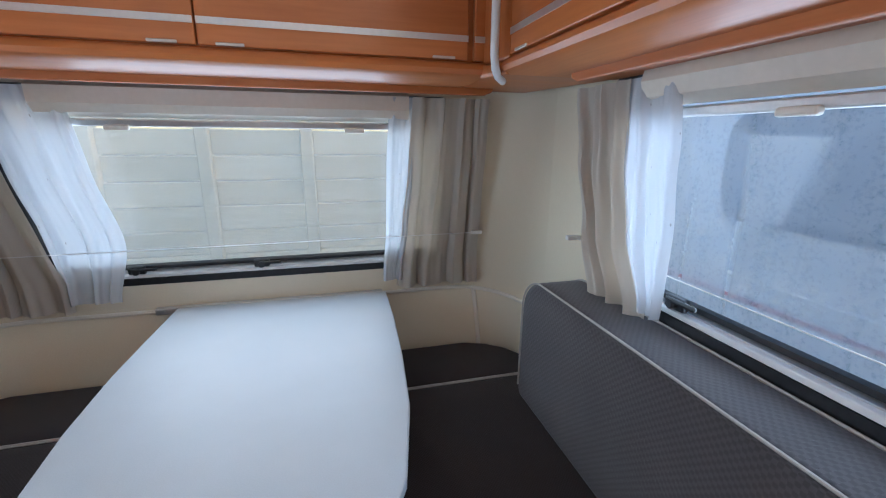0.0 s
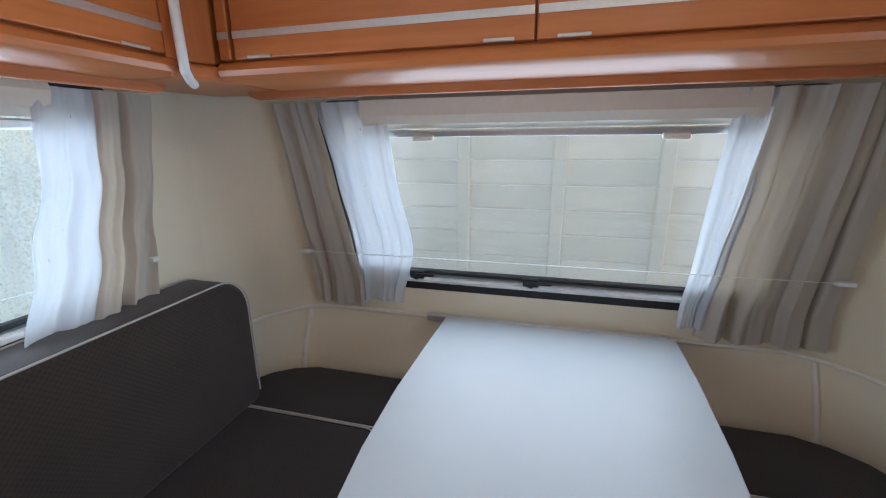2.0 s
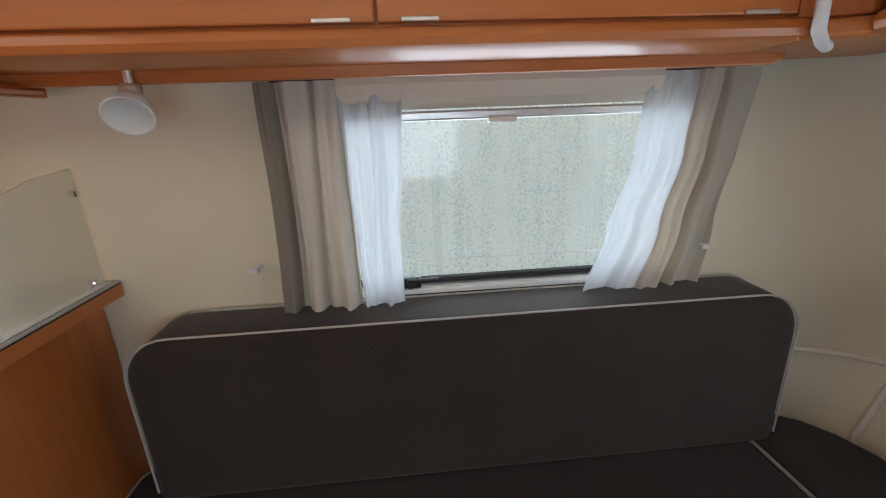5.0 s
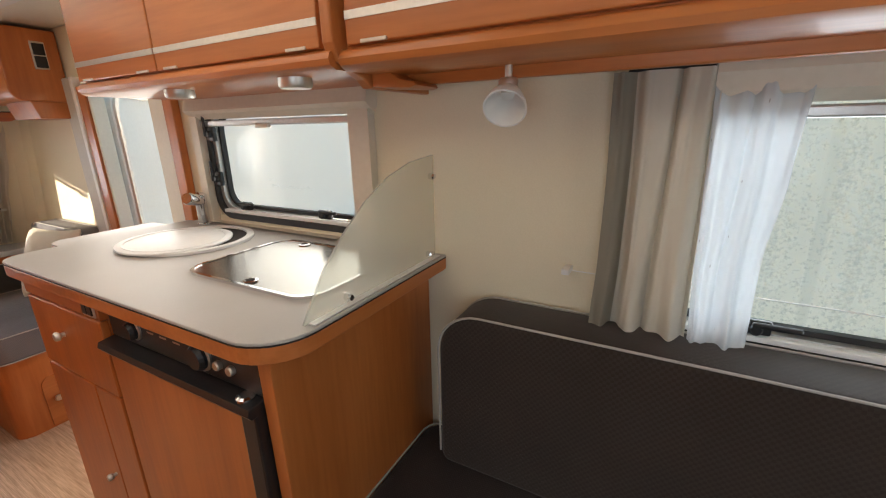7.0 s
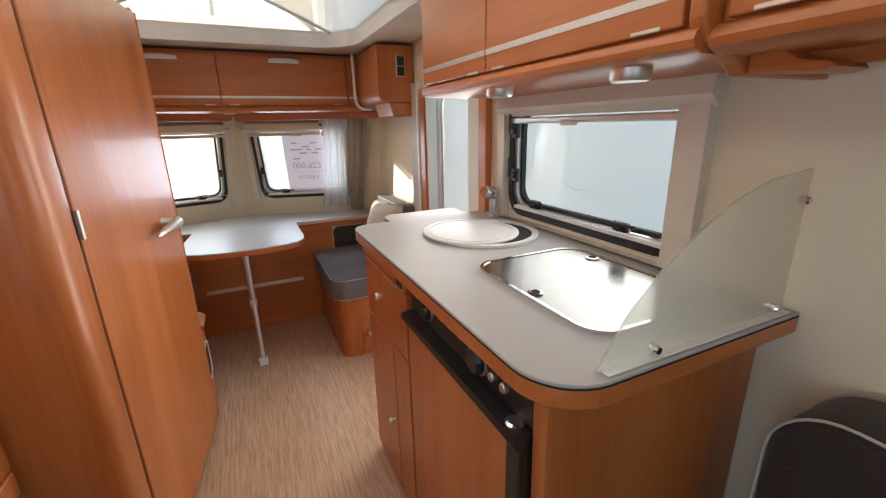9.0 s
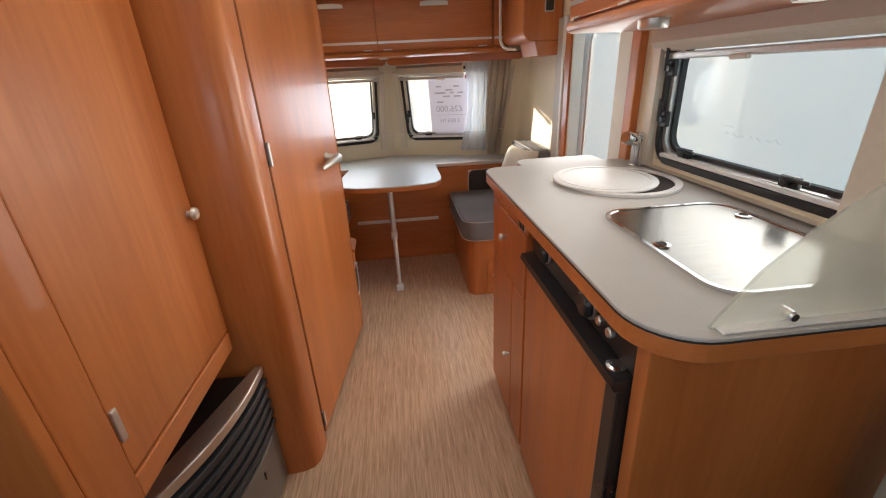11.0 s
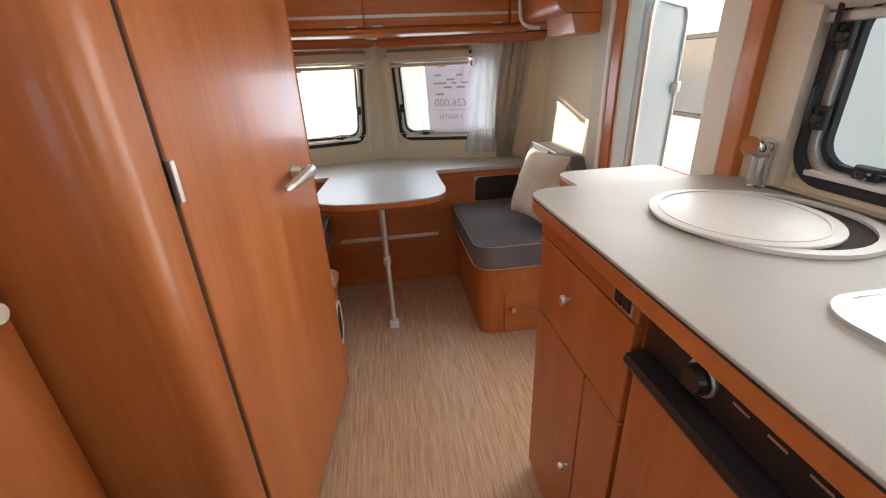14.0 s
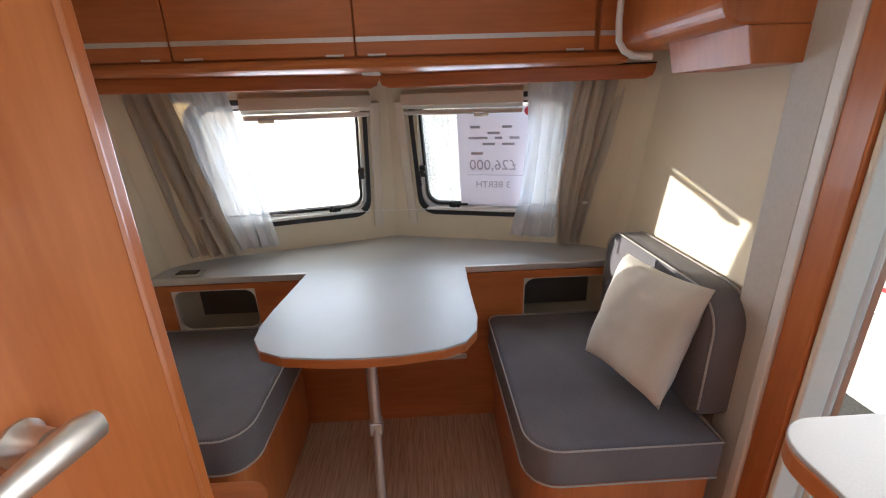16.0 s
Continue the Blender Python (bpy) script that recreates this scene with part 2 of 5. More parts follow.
lit_check_cloth = woven("checked_grey_upholstery_lit", (0.06, 0.054, 0.056), (0.082, 0.075, 0.077), 0.008, 0.4, 0.25)
piping_mat = mottled("pale_piping", (0.4, 0.375, 0.34), (0.48, 0.45, 0.41), 0.8, 0, (1, 1, 1), 200, 5, 0.05)
pillow_mat = woven("ivory_cushion_cloth", (0.6, 0.56, 0.48), (0.66, 0.62, 0.54), 0.003, 0.3)
curtain_mat = cloth("beige_curtain", (0.68, 0.62, 0.53), 0.32, 0.0, 60.0)
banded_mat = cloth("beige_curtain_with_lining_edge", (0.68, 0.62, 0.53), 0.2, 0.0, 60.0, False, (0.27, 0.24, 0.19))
sheer_mat = cloth("white_sheer", (0.74, 0.76, 0.78), 0.24, 0.34, dots=True)
canvas_mat = cloth("white_roof_canvas", (0.86, 0.84, 0.8), 0.55)
pane_clear = see_through("acrylic_clear", (0.95, 0.97, 0.98), 0.1)
pane_vinyl = see_through("milky_vinyl", (0.95, 0.95, 0.93), 0.97, (0.9, 0.9, 0.88))
pane_front = see_through("acrylic_hazed", (0.99, 0.97, 0.93), 0.24, (0.98, 0.95, 0.9))
pane_wet = see_through("acrylic_wet", (1.0, 0.95, 0.87), 0.72, (1.0, 0.94, 0.85), 0.22)
pane_right = see_through("acrylic_misted", (0.93, 0.96, 1.0), 0.3, (0.82, 0.88, 0.98), 0.05)
pane_kitchen = see_through("acrylic_kitchen", (0.97, 0.97, 0.97), 0.72, (1.0, 0.955, 0.9))
pane_rear = see_through("acrylic_beaded", (0.95, 0.96, 0.97), 0.4, (0.92, 0.93, 0.92), 0.3)
frosted = see_through("frosted_acrylic_screen", (0.93, 0.95, 0.92), 0.36, (0.78, 0.8, 0.75), 0.0, 0.3)
paper = cloth("sign_paper", (0.78, 0.77, 0.85), 0.5)
ink = mottled("sign_ink", (0.42, 0.40, 0.48), (0.46, 0.44, 0.52), 0.7)
red_paint = mottled("red_paint", (0.45, 0.02, 0.03), (0.5, 0.03, 0.04), 0.4)
gelcoat = mottled("white_caravan_skin", (0.70, 0.71, 0.73), (0.76, 0.77, 0.79), 0.35, 0, (1, 1, 1), 30, 1.5, 0.02)
tinted = mottled("dark_tinted_window", (0.10, 0.11, 0.125), (0.14, 0.15, 0.17), 0.15)
gravel = mottled("grey_gravel", (0.16, 0.15, 0.14), (0.3, 0.29, 0.27), 0.9, 0, (1, 1, 1), 60, 2, 0.6)
fence_mat = mottled("weathered_fence_wood", (0.66, 0.615, 0.53), (0.80, 0.755, 0.67), 0.8, 0, (1, 1, 8), 20, 3, 0.2)
fn = fence_mat.node_tree
fo, fr_, fm = fn.nodes.new("ShaderNodeObjectInfo"), fn.nodes.new("ShaderNodeMapRange"), fn.nodes.new("ShaderNodeMix")
fr_.inputs["To Min"].default_value, fr_.inputs["To Max"].default_value = 0.86, 1.06
fm.data_type, fm.blend_type = "RGBA", "MULTIPLY"
fm.inputs[0].default_value = 1.0
fb = fn.nodes["Principled BSDF"].inputs["Base Color"]
fn.links.new(fb.links[0].from_socket, fm.inputs[6])
fn.links.new(fo.outputs["Random"], fr_.inputs[0])
fn.links.new(fr_.outputs[0], fm.inputs[7])
fn.links.new(fm.outputs[2], fb)


# ---- building helpers ----
def thing(name, label, category, m=None, group="", kind=""):
    ob = new(name)
    ob.empty_display_size = 0.05
    if m is not None:
        ob.matrix_world = m
    return tagged(ob, label, category, group, kind)


def part(name, bm, material, parent=None, label="", smooth=False):
    me = bpy.data.meshes.new(name)
    bmesh.ops.recalc_face_normals(bm, faces=bm.faces)
    if smooth:
        for f_ in bm.faces:
            f_.smooth = True
        for e_ in bm.edges:
            e_.smooth = len(e_.link_faces) == 2 and e_.calc_face_angle(0) < radians(40)
    bm.to_mesh(me)
    bm.free()
    me.materials.append(material)
    ob = new(name, me)
    if parent:
        ob.parent = parent
    if label:
        ob["label"] = label
    return ob


def box(x0, x1, y0, y1, z0, z1, bevel=0.0, seg=2):
    bm = bmesh.new()
    bmesh.ops.create_cube(bm, size=1, matrix=Matrix.Translation(((x0 + x1) / 2, (y0 + y1) / 2, (z0 + z1) / 2)) @ Matrix.Diagonal((abs(x1 - x0), abs(y1 - y0), abs(z1 - z0), 1)))
    if bevel:
        bmesh.ops.bevel(bm, geom=bm.edges[:], offset=bevel, segments=seg, affect="EDGES", profile=0.5)
    return bm


def rr(x0, x1, y0, y1, r, n=6, corners=(1, 1, 1, 1)):
    """Rounded rectangle, anticlockwise from the lower left; corners scales each radius."""
    pts = []
    for (cx, cy, a), k in zip(((x0, y0, 180), (x1, y0, 270), (x1, y1, 0), (x0, y1, 90)), corners):
        q = r * k
        if q <= 0:
            pts.append((cx, cy))
            continue
        ox, oy = cx + (q if cx == x0 else -q), cy + (q if cy == y0 else -q)
        for i in range(n + 1):
            t_ = radians(a + 90 * i / n)
            pts.append((ox + q * math.cos(t_), oy + q * math.sin(t_)))
    return pts


AXES = {"z": lambda u, v, w: (u, v, w), "x": lambda u, v, w: (w, u, v), "y": lambda u, v, w: (u, w, v)}


def prism(pts, axis, a, b, bevel=0.0, seg=2):
    """Extrudes a polygon along an axis: z takes (x, y), x takes (y, z), y takes (x, z)."""
    bm = bmesh.new()
    f_ = AXES[axis]
    lo = [bm.verts.new(f_(u, v, a)) for u, v in pts]
    hi = [bm.verts.new(f_(u, v, b)) for u, v in pts]
    bm.faces.new(lo), bm.faces.new(hi)
    n = len(pts)
    for i in range(n):
        bm.faces.new((lo[i], lo[(i + 1) % n], hi[(i + 1) % n], hi[i]))
    if bevel:
        bmesh.ops.recalc_face_normals(bm, faces=bm.faces)
        rim = [e for e in bm.edges if (e.verts[0] in lo and e.verts[1] in lo) or (e.verts[0] in hi and e.verts[1] in hi)]
        bmesh.ops.bevel(bm, geom=rim, offset=bevel, segments=seg, affect="EDGES", profile=0.5)
    return bm


def ring(outer, inner, axis, a, b):
    """A frame between two outlines with as many points."""
    bm = bmesh.new()
    f_ = AXES[axis]
    n = len(outer)
    vs = [[bm.verts.new(f_(u, v, w)) for u, v in pts] for pts, w in ((outer, a), (outer, b), (inner, b), (inner, a))]
    for k in range(4):
        for i in range(n):
            j = (i + 1) % n
            bm.faces.new((vs[k][i], vs[k][j], vs[(k + 1) % 4][j], vs[(k + 1) % 4][i]))
    return bm


def tube(path, r, n=10, closed=False):
    bm = bmesh.new()
    pts = [Vector(p) for p in path]
    m_ = len(pts)
    rows_ = []
    up = Vector((0, 0, 1))
    side = None
    for i, p in enumerate(pts):
        if closed:
            d = pts[(i + 1) % m_] - pts[i - 1]
        else:
            d = pts[min(i + 1, m_ - 1)] - pts[max(i - 1, 0)]
        d.normalize()
        if side is None:
            side = d.cross(up if abs(d.z) < 0.9 else Vector((1, 0, 0))).normalized()
        else:
            side = (side - d * side.dot(d)).normalized()
        other = d.cross(side)
        rows_.append([bm.verts.new(p + r * (math.cos(2 * math.pi * k / n) * side + math.sin(2 * math.pi * k / n) * other)) for k in range(n)])
    for i in range(m_ if closed else m_ - 1):
        a_, b_ = rows_[i], rows_[(i + 1) % m_]
        for k in range(n):
            bm.faces.new((a_[k], a_[(k + 1) % n], b_[(k + 1) % n], b_[k]))
    if not closed:
        bm.faces.new(rows_[0]), bm.faces.new(rows_[-1])
    return bm


def lathe(profile, m=None, n=24):
    """Turns (radius, height) points round the local z axis."""
    bm = bmesh.new()
    rows_ = [[bm.verts.new((r * math.cos(2 * math.pi * k / n), r * math.sin(2 * math.pi * k / n), h)) for k in range(n)] for r, h in profile]
    for a_, b_ in zip(rows_, rows_[1:]):
        for k in range(n):
            bm.faces.new((a_[k], a_[(k + 1) % n], b_[(k + 1) % n], b_[k]))
    bm.faces.new(rows_[0]), bm.faces.new(rows_[-1])
    if m is not None:
        bmesh.ops.transform(bm, matrix=m, verts=bm.verts)
    return bm


def sheet(us, vs, fn, skip=lambda u, v: False, thick=0.0):
    """A grid over us x vs placed by fn; skip leaves openings; thick closes it into a wall along its normals."""
    bm = bmesh.new()
    g = [[bm.verts.new(fn(u, v)) for v in vs] for u in us]
    for i in range(len(us) - 1):
        for j in range(len(vs) - 1):
            if not skip((us[i] + us[i + 1]) / 2, (vs[j] + vs[j + 1]) / 2):
                bm.faces.new((g[i][j], g[i + 1][j], g[i + 1][j + 1], g[i][j + 1]))
    bmesh.ops.delete(bm, geom=[v for v in bm.verts if not v.link_faces], context="VERTS")
    if thick:
        bm.normal_update()
        bmesh.ops.solidify(bm, geom=bm.faces[:], thickness=thick)
    return bm


def moved(bm, m):
    bmesh.ops.transform(bm, matrix=m, verts=bm.verts)
    return bm


def joined(*bms):
    out = bmesh.new()
    for b in bms:
        me = bpy.data.meshes.new("tmp")
        b.to_mesh(me)
        b.free()
        out.from_mesh(me)
        bpy.data.meshes.remove(me)
    return out


def soft_box(x0, x1, y0, y1, z0, z1, r=0.03, puff=0.012, n=12, seed=0):
    """An upholstered block: rounded edges, swollen faces, slightly uneven."""
    bm = bmesh.new()
    bmesh.ops.create_cube(bm, size=2)
    bmesh.ops.subdivide_edges(bm, edges=bm.edges[:], cuts=n, use_grid_fill=True)
    c = Vector(((x0 + x1) / 2, (y0 + y1) / 2, (z0 + z1) / 2))
    h = Vector(((x1 - x0) / 2, (y1 - y0) / 2, (z1 - z0) / 2))
    for v in bm.verts:
        q = [math.copysign(1 - (1 - abs(a)) ** 1.6, a) for a in v.co]
        p = Vector((q[0] * h.x, q[1] * h.y, q[2] * h.z))
        inner = Vector([max(-h[i] + r, min(h[i] - r, p[i])) for i in range(3)])
        d = p - inner
        if d.length > 1e-6:
            p = inner + d.normalized() * min(r, max(abs(a) for a in d)) if sum(abs(a) > 1e-6 for a in d) > 1 else p
        f_ = [1 - (p[i] / h[i]) ** 2 for i in range(3)]
        for i in range(3):
            j, k = (i + 1) % 3, (i + 2) % 3
            if abs(p[i]) > h[i] - 1e-4:
                p[i] += math.copysign(puff * max(0, f_[j]) ** 0.4 * max(0, f_[k]) ** 0.4, p[i])
        p += Vector((0, 0, 0.003 * noise.noise(6 * p + Vector((seed, 0, 0)))))
        v.co = c + p
    return bm


# ---- large structure ----
W = 0.93
# the lounge is drawn to a plan of its own, brought to size about this point of the west wall
PLAN_SCALE, PLAN_CENTRE = 1.08, Vector((-0.93, 0.44, 1.48))


def sized(x, y, z):
    return PLAN_CENTRE + PLAN_SCALE * (Vector((x, y, z)) - PLAN_CENTRE)


WE = sized(W, 0, 0).x


def front_y(z):
    if z < 0.5:
        return 1.33
    if z < 0.69:
        return 1.33 + 0.075 * (z - 0.5) / 0.19
    return 1.415 - 0.28 * max(0, z - 0.82)


floor_bm = prism([(-0.95, -3.22), (0.0, -3.49), (0.95, -3.22), (0.95, -0.57), (1.1, -0.57), (1.1, 1.15), (1.0, 1.35), (0.83, 1.42), (-0.68, 1.42), (-0.86, 1.34), (-0.95, 1.15)], "z", -0.05, 0.0)
tagged(part("floor", floor_bm, vinyl), "light brown streaky wood-look vinyl floor", "floor", kind="structure")


def side_wall(name, x, holes, label, y0=-3.2, y1=1.142):
    ys = sorted({y0, y1, *[h[0] for h in holes], *[h[1] for h in holes]})
    zs = sorted({-0.05, 1.76, *[h[2] for h in holes], *[h[3] for h in holes]})
    bm = sheet(ys, zs, lambda u, v: (x, u, v), lambda u, v: any(h[0] < u < h[1] and h[2] < v < h[3] for h in holes))
    r = bmesh.ops.extrude_face_region(bm, geom=bm.faces[:])
    bmesh.ops.translate(bm, verts=[v for v in r["geom"] if isinstance(v, bmesh.types.BMVert)], vec=(math.copysign(0.035, x), 0, 0))
    return tagged(part(name, bm, cream), label, "wall", kind="structure")


LWIN = (-0.05, 0.88, 0.90, 1.40)
RWIN = (-0.20, 0.80, 0.90, 1.40)


def sized_hole(h):
    a, b = sized(0, h[0], h[2]), sized(0, h[1], h[3])
    return (a.y, b.y, a.z, b.z)


KWIN = (-1.47, -0.76, 0.99, 1.38)
DOOR = (-2.235, -1.77, -0.05, 1.49)
side_wall("wall_west", -W, [sized_hole(LWIN), KWIN, DOOR], "cream textured side wall with two windows and a doorway")
side_wall("wall_east", WE, [sized_hole(RWIN)], "cream textured side wall with one window", -0.57)
side_wall("wall_east_rear", W, [], "cream side wall behind the wardrobe and washroom", -3.2, -0.575)


def front_plan(u, z):
    """u from -1 to 1 along the front: sides, rounded corners and the flat middle."""
    s, a = math.copysign(1, u), abs(u)
    fy = front_y(z)
    if a > 0.8:
        k = (a - 0.8) / 0.2 * math.pi / 2
        return (s * (0.70 + (W - 0.70) * math.sin(k)), fy - (fy - 1.09) * (1 - math.cos(k)), z)
    return (u / 0.8 * 0.70, fy, z)


us = sorted({*[s * (0.8 + 0.2 * i / 8) for i in range(9) for s in (1, -1)], -0.60 * 0.8 / 0.7, 0.64 * 0.8 / 0.7})
zs = [-0.05, 0.3, 0.5, 0.57, 0.63, 0.69, 0.80, 1.38, 1.55, 1.76]
bm = sheet(us, zs, front_plan, lambda u, v: -0.60 < u * 0.7 / 0.8 < 0.64 and 0.80 < v < 1.38, 0.03)
tagged(part("wall_north", bm, cream, smooth=True), "cream curved front wall sloping in above a window", "wall", kind="structure")


def rear_y(x, z):
    a = abs(x)
    y = -(3.50 - 0.30 * a)
    if a > 0.78:
        k = (a - 0.78) / 0.15
        y += 0.10 * (1 - math.sqrt(max(0, 1 - k * k)))
    return y + 0.22 * max(0, z - 0.71)


xs = sorted({0, *[s * v for s in (1, -1) for v in (0.12, 0.74, 0.78, 0.82, 0.87, 0.91, 0.93)]})
zs = [-0.05, 0.71, 0.83, 1.33, 1.76]
bm = sheet(xs, zs, lambda u, v: (u, rear_y(u, v), v), lambda u, v: 0.12 < abs(u) < 0.74 and 0.83 < v < 1.33, -0.03)
tagged(part("wall_south", bm, cream), "cream bowed rear wall with two windows", "wall", kind="structure")

# ceiling round the roof opening, the lifting roof above it
oy0, oy1, ox = -2.66, 0.66, 0.66
outer = rr(-0.97, 1.12, -3.5, 1.53, 0.02)
inner = rr(-ox, ox, oy0, oy1, 0.22)
tagged(part("ceiling", ring(outer, inner, "z", 1.735, 1.77), trim_cream), "off-white ceiling round the roof opening", "ceiling", kind="structure")
roof = thing("pop_up_roof", "raised pop-up roof with white canvas sides and clear panes", "roof", kind="structure")
part("rim", ring(rr(-ox - 0.02, ox + 0.02, oy0 - 0.02, oy1 + 0.02, 0.24, 8), rr(-ox + 0.015, ox - 0.015, oy0 + 0.015, oy1 - 0.015, 0.205, 8), "z", 1.722, 1.80), white_plastic, roof)
base_pts = rr(-ox + 0.02, ox - 0.02, oy0 + 0.02, oy1 - 0.02, 0.2, 8)


def canvas(z0, z1, skip):
    bm = bmesh.new()
    n = len(base_pts)
    lo = [bm.verts.new((x, y, z0)) for x, y in base_pts]
    hi = [bm.verts.new((x * 1.03, y * 1.01, z1)) for x, y in base_pts]
    for i in range(n):
        if not skip(i):
            bm.faces.new((lo[i], lo[(i + 1) % n], hi[(i + 1) % n], hi[i]))
    return bm


part("canvas", canvas(1.79, 2.14, lambda i: i == 8), canvas_mat, roof, "white translucent canvas")
part("roof_panel", prism(rr(-0.76, 0.76, -2.8, 0.8, 0.25), "z", 2.14, 2.17), white_plastic, roof)
ye = oy0 + 0.02
for s in (-1, 1):
    part("canvas_pane", prism([(s * 0.02, 1.84), (s * 0.40, 1.84), (s * 0.06, 2.08), (s * 0.02, 2.08)], "y", ye - 0.012, ye - 0.008), pane_vinyl, roof)
    part("canvas_gore", prism([(s * 0.40, 1.835), (s * 0.46, 1.79), (s * 0.46, 2.14), (s * 0.0, 2.14), (s * 0.0, 2.075), (s * 0.06, 2.075)], "y", ye - 0.003, ye - 0.001), canvas_mat, roof)
    bm = sheet([0.0, 0.02, 0.45], [1.79, 1.84, 2.14], lambda u, v: (s * u, ye - 0.004, v), lambda u, v: u > 0.02 and v > 1.84)
    part("canvas_strip", bm, canvas_mat, roof)
    part("lift_bar", tube([(s * 0.54, ye + 0.03, 1.79), (s * 0.04, ye + 0.03, 2.0)], 0.008), alu, roof, "grey scissor bar")

# cream waist trim and seams of the front lining
trim = thing("trim", "pale moulding along the front wall lining", "trim", kind="structure")
us2 = [-1 + 2 * i / 60 for i in range(61)]


def inset(u, z, d):
    p = Vector(front_plan(u, z))
    c = Vector((0, 0.54, z))
    return p + (c - p).normalized() * d


part("waist_moulding", tube([inset(u, 0.69, 0.009) for u in us2], 0.008, 8), trim_cream, trim, smooth=True)
for s in (-1, 1):
    u0 = s * 0.85
    part("seam_strip", tube([inset(u0, z, 0.006) for z in (0.40, 0.5, 0.6, 0.69)], 0.009, 8), trim_cream, trim, smooth=True)

# outside: ground, fence, neighbouring caravans
tagged(part("ground", box(-60, 60, -60, 60, -0.62, -0.55), gravel), "grey gravel yard reaching far off", "ground", kind="structure")
fence = thing("fence", "pale weathered board fence outside the front window", "fence")
for i in range(8):
    x0 = -2.95 + 0.78 * i
    part("post", box(x0 - 0.05, x0 + 0.05, 3.56, 3.68, -0.55, 3.0, 0.008, 1), fence_mat, fence)
    for k in range(17):
        z0 = -0.53 + 0.205 * k
        part("board", box(x0 + 0.052, x0 + 0.728, 3.60 + 0.006 * ((i * 7 + k * 3) % 4), 3.66, z0, z0 + 0.193, 0.006, 1), fence_mat, fence)



def neighbour(m, label, places, rail):
    c = thing("caravan", label, "caravan", m, "caravans parked outside")
    part("body", prism(rr(-2.6, 2.6, -0.15, 2.1, 0.35, 8), "y", -1.0, 1.0, 0.05), gelcoat, c, smooth=True)
    for u in places:
        wd = part("window", prism(rr(u - 0.45, u + 0.45, 0.88, 1.36, 0.1), "y", 1.0, 1.03, 0.008), tinted, c, "dark tinted window")
        part("rubber_seal", ring(rr(u - 0.48, u + 0.48, 0.85, 1.39, 0.12), rr(u - 0.45, u + 0.45, 0.88, 1.36, 0.1), "y", 0.99, 1.035), black_rubber, wd)
    part("stripe", box(-2.5, 2.5, 1.0, 1.006, 0.435, 0.455), red_paint, c, "red stripe")
    part("awning_rail", tube([(-2.4, 1.0, 1.72), (2.4, 1.0, 1.72)], 0.018, 8), alu, c, "aluminium awning rail")
    part("skirt_rail", tube([(-2.5, 1.0, rail), (2.5, 1.0, rail)], 0.012, 8), alu, c, "aluminium lower rail")
    for u in (-0.35, 0.35):
        wh = part("wheel", moved(lathe([(0.17, 0), (0.29, 0.01), (0.3, 0.05), (0.3, 0.15), (0.29, 0.18)]), pose(u, 0.99, -0.25, 90)), black_rubber, c)
        part("rim", moved(lathe([(0.02, 0), (0.17, 0.0), (0.18, 0.03)]), pose(u, 1.0, -0.25, 90)), alu, wh)
    return c


neighbour(pose(-3.2, -4.6, 0, 0, 0, -90), "white neighbouring caravan with a red stripe seen through the doorway", (-1.15, 1.0), 0.33)
neighbour(pose(3.4, -0.2, 0, 0, 0, 90), "white neighbouring caravan beyond the misted side window", (-1.3, 1.35), 0.56)


# ---- windows ----
def catch(parent, u, v, w, flip=1, upright=False):
    m = Matrix.Translation((u, v, w)) @ (pose(0, 0, 0, 0, 0, 90) if upright else Matrix.Identity(4))
    c = part("catch", moved(joined(box(-0.025, 0.025, -0.014, 0.014, 0, 0.016, 0.004), lathe([(0.011, 0.014), (0.011, 0.026), (0.008, 0.029)], None, 14)), m), black_plastic, parent, "black plastic catch")
    part("lever", moved(box(-0.008, 0.065, 0.006, 0.016, 0.024, 0.033, 0.004), m @ Matrix.Diagonal((flip, 1, 1, 1))), black_plastic, c)
    return c


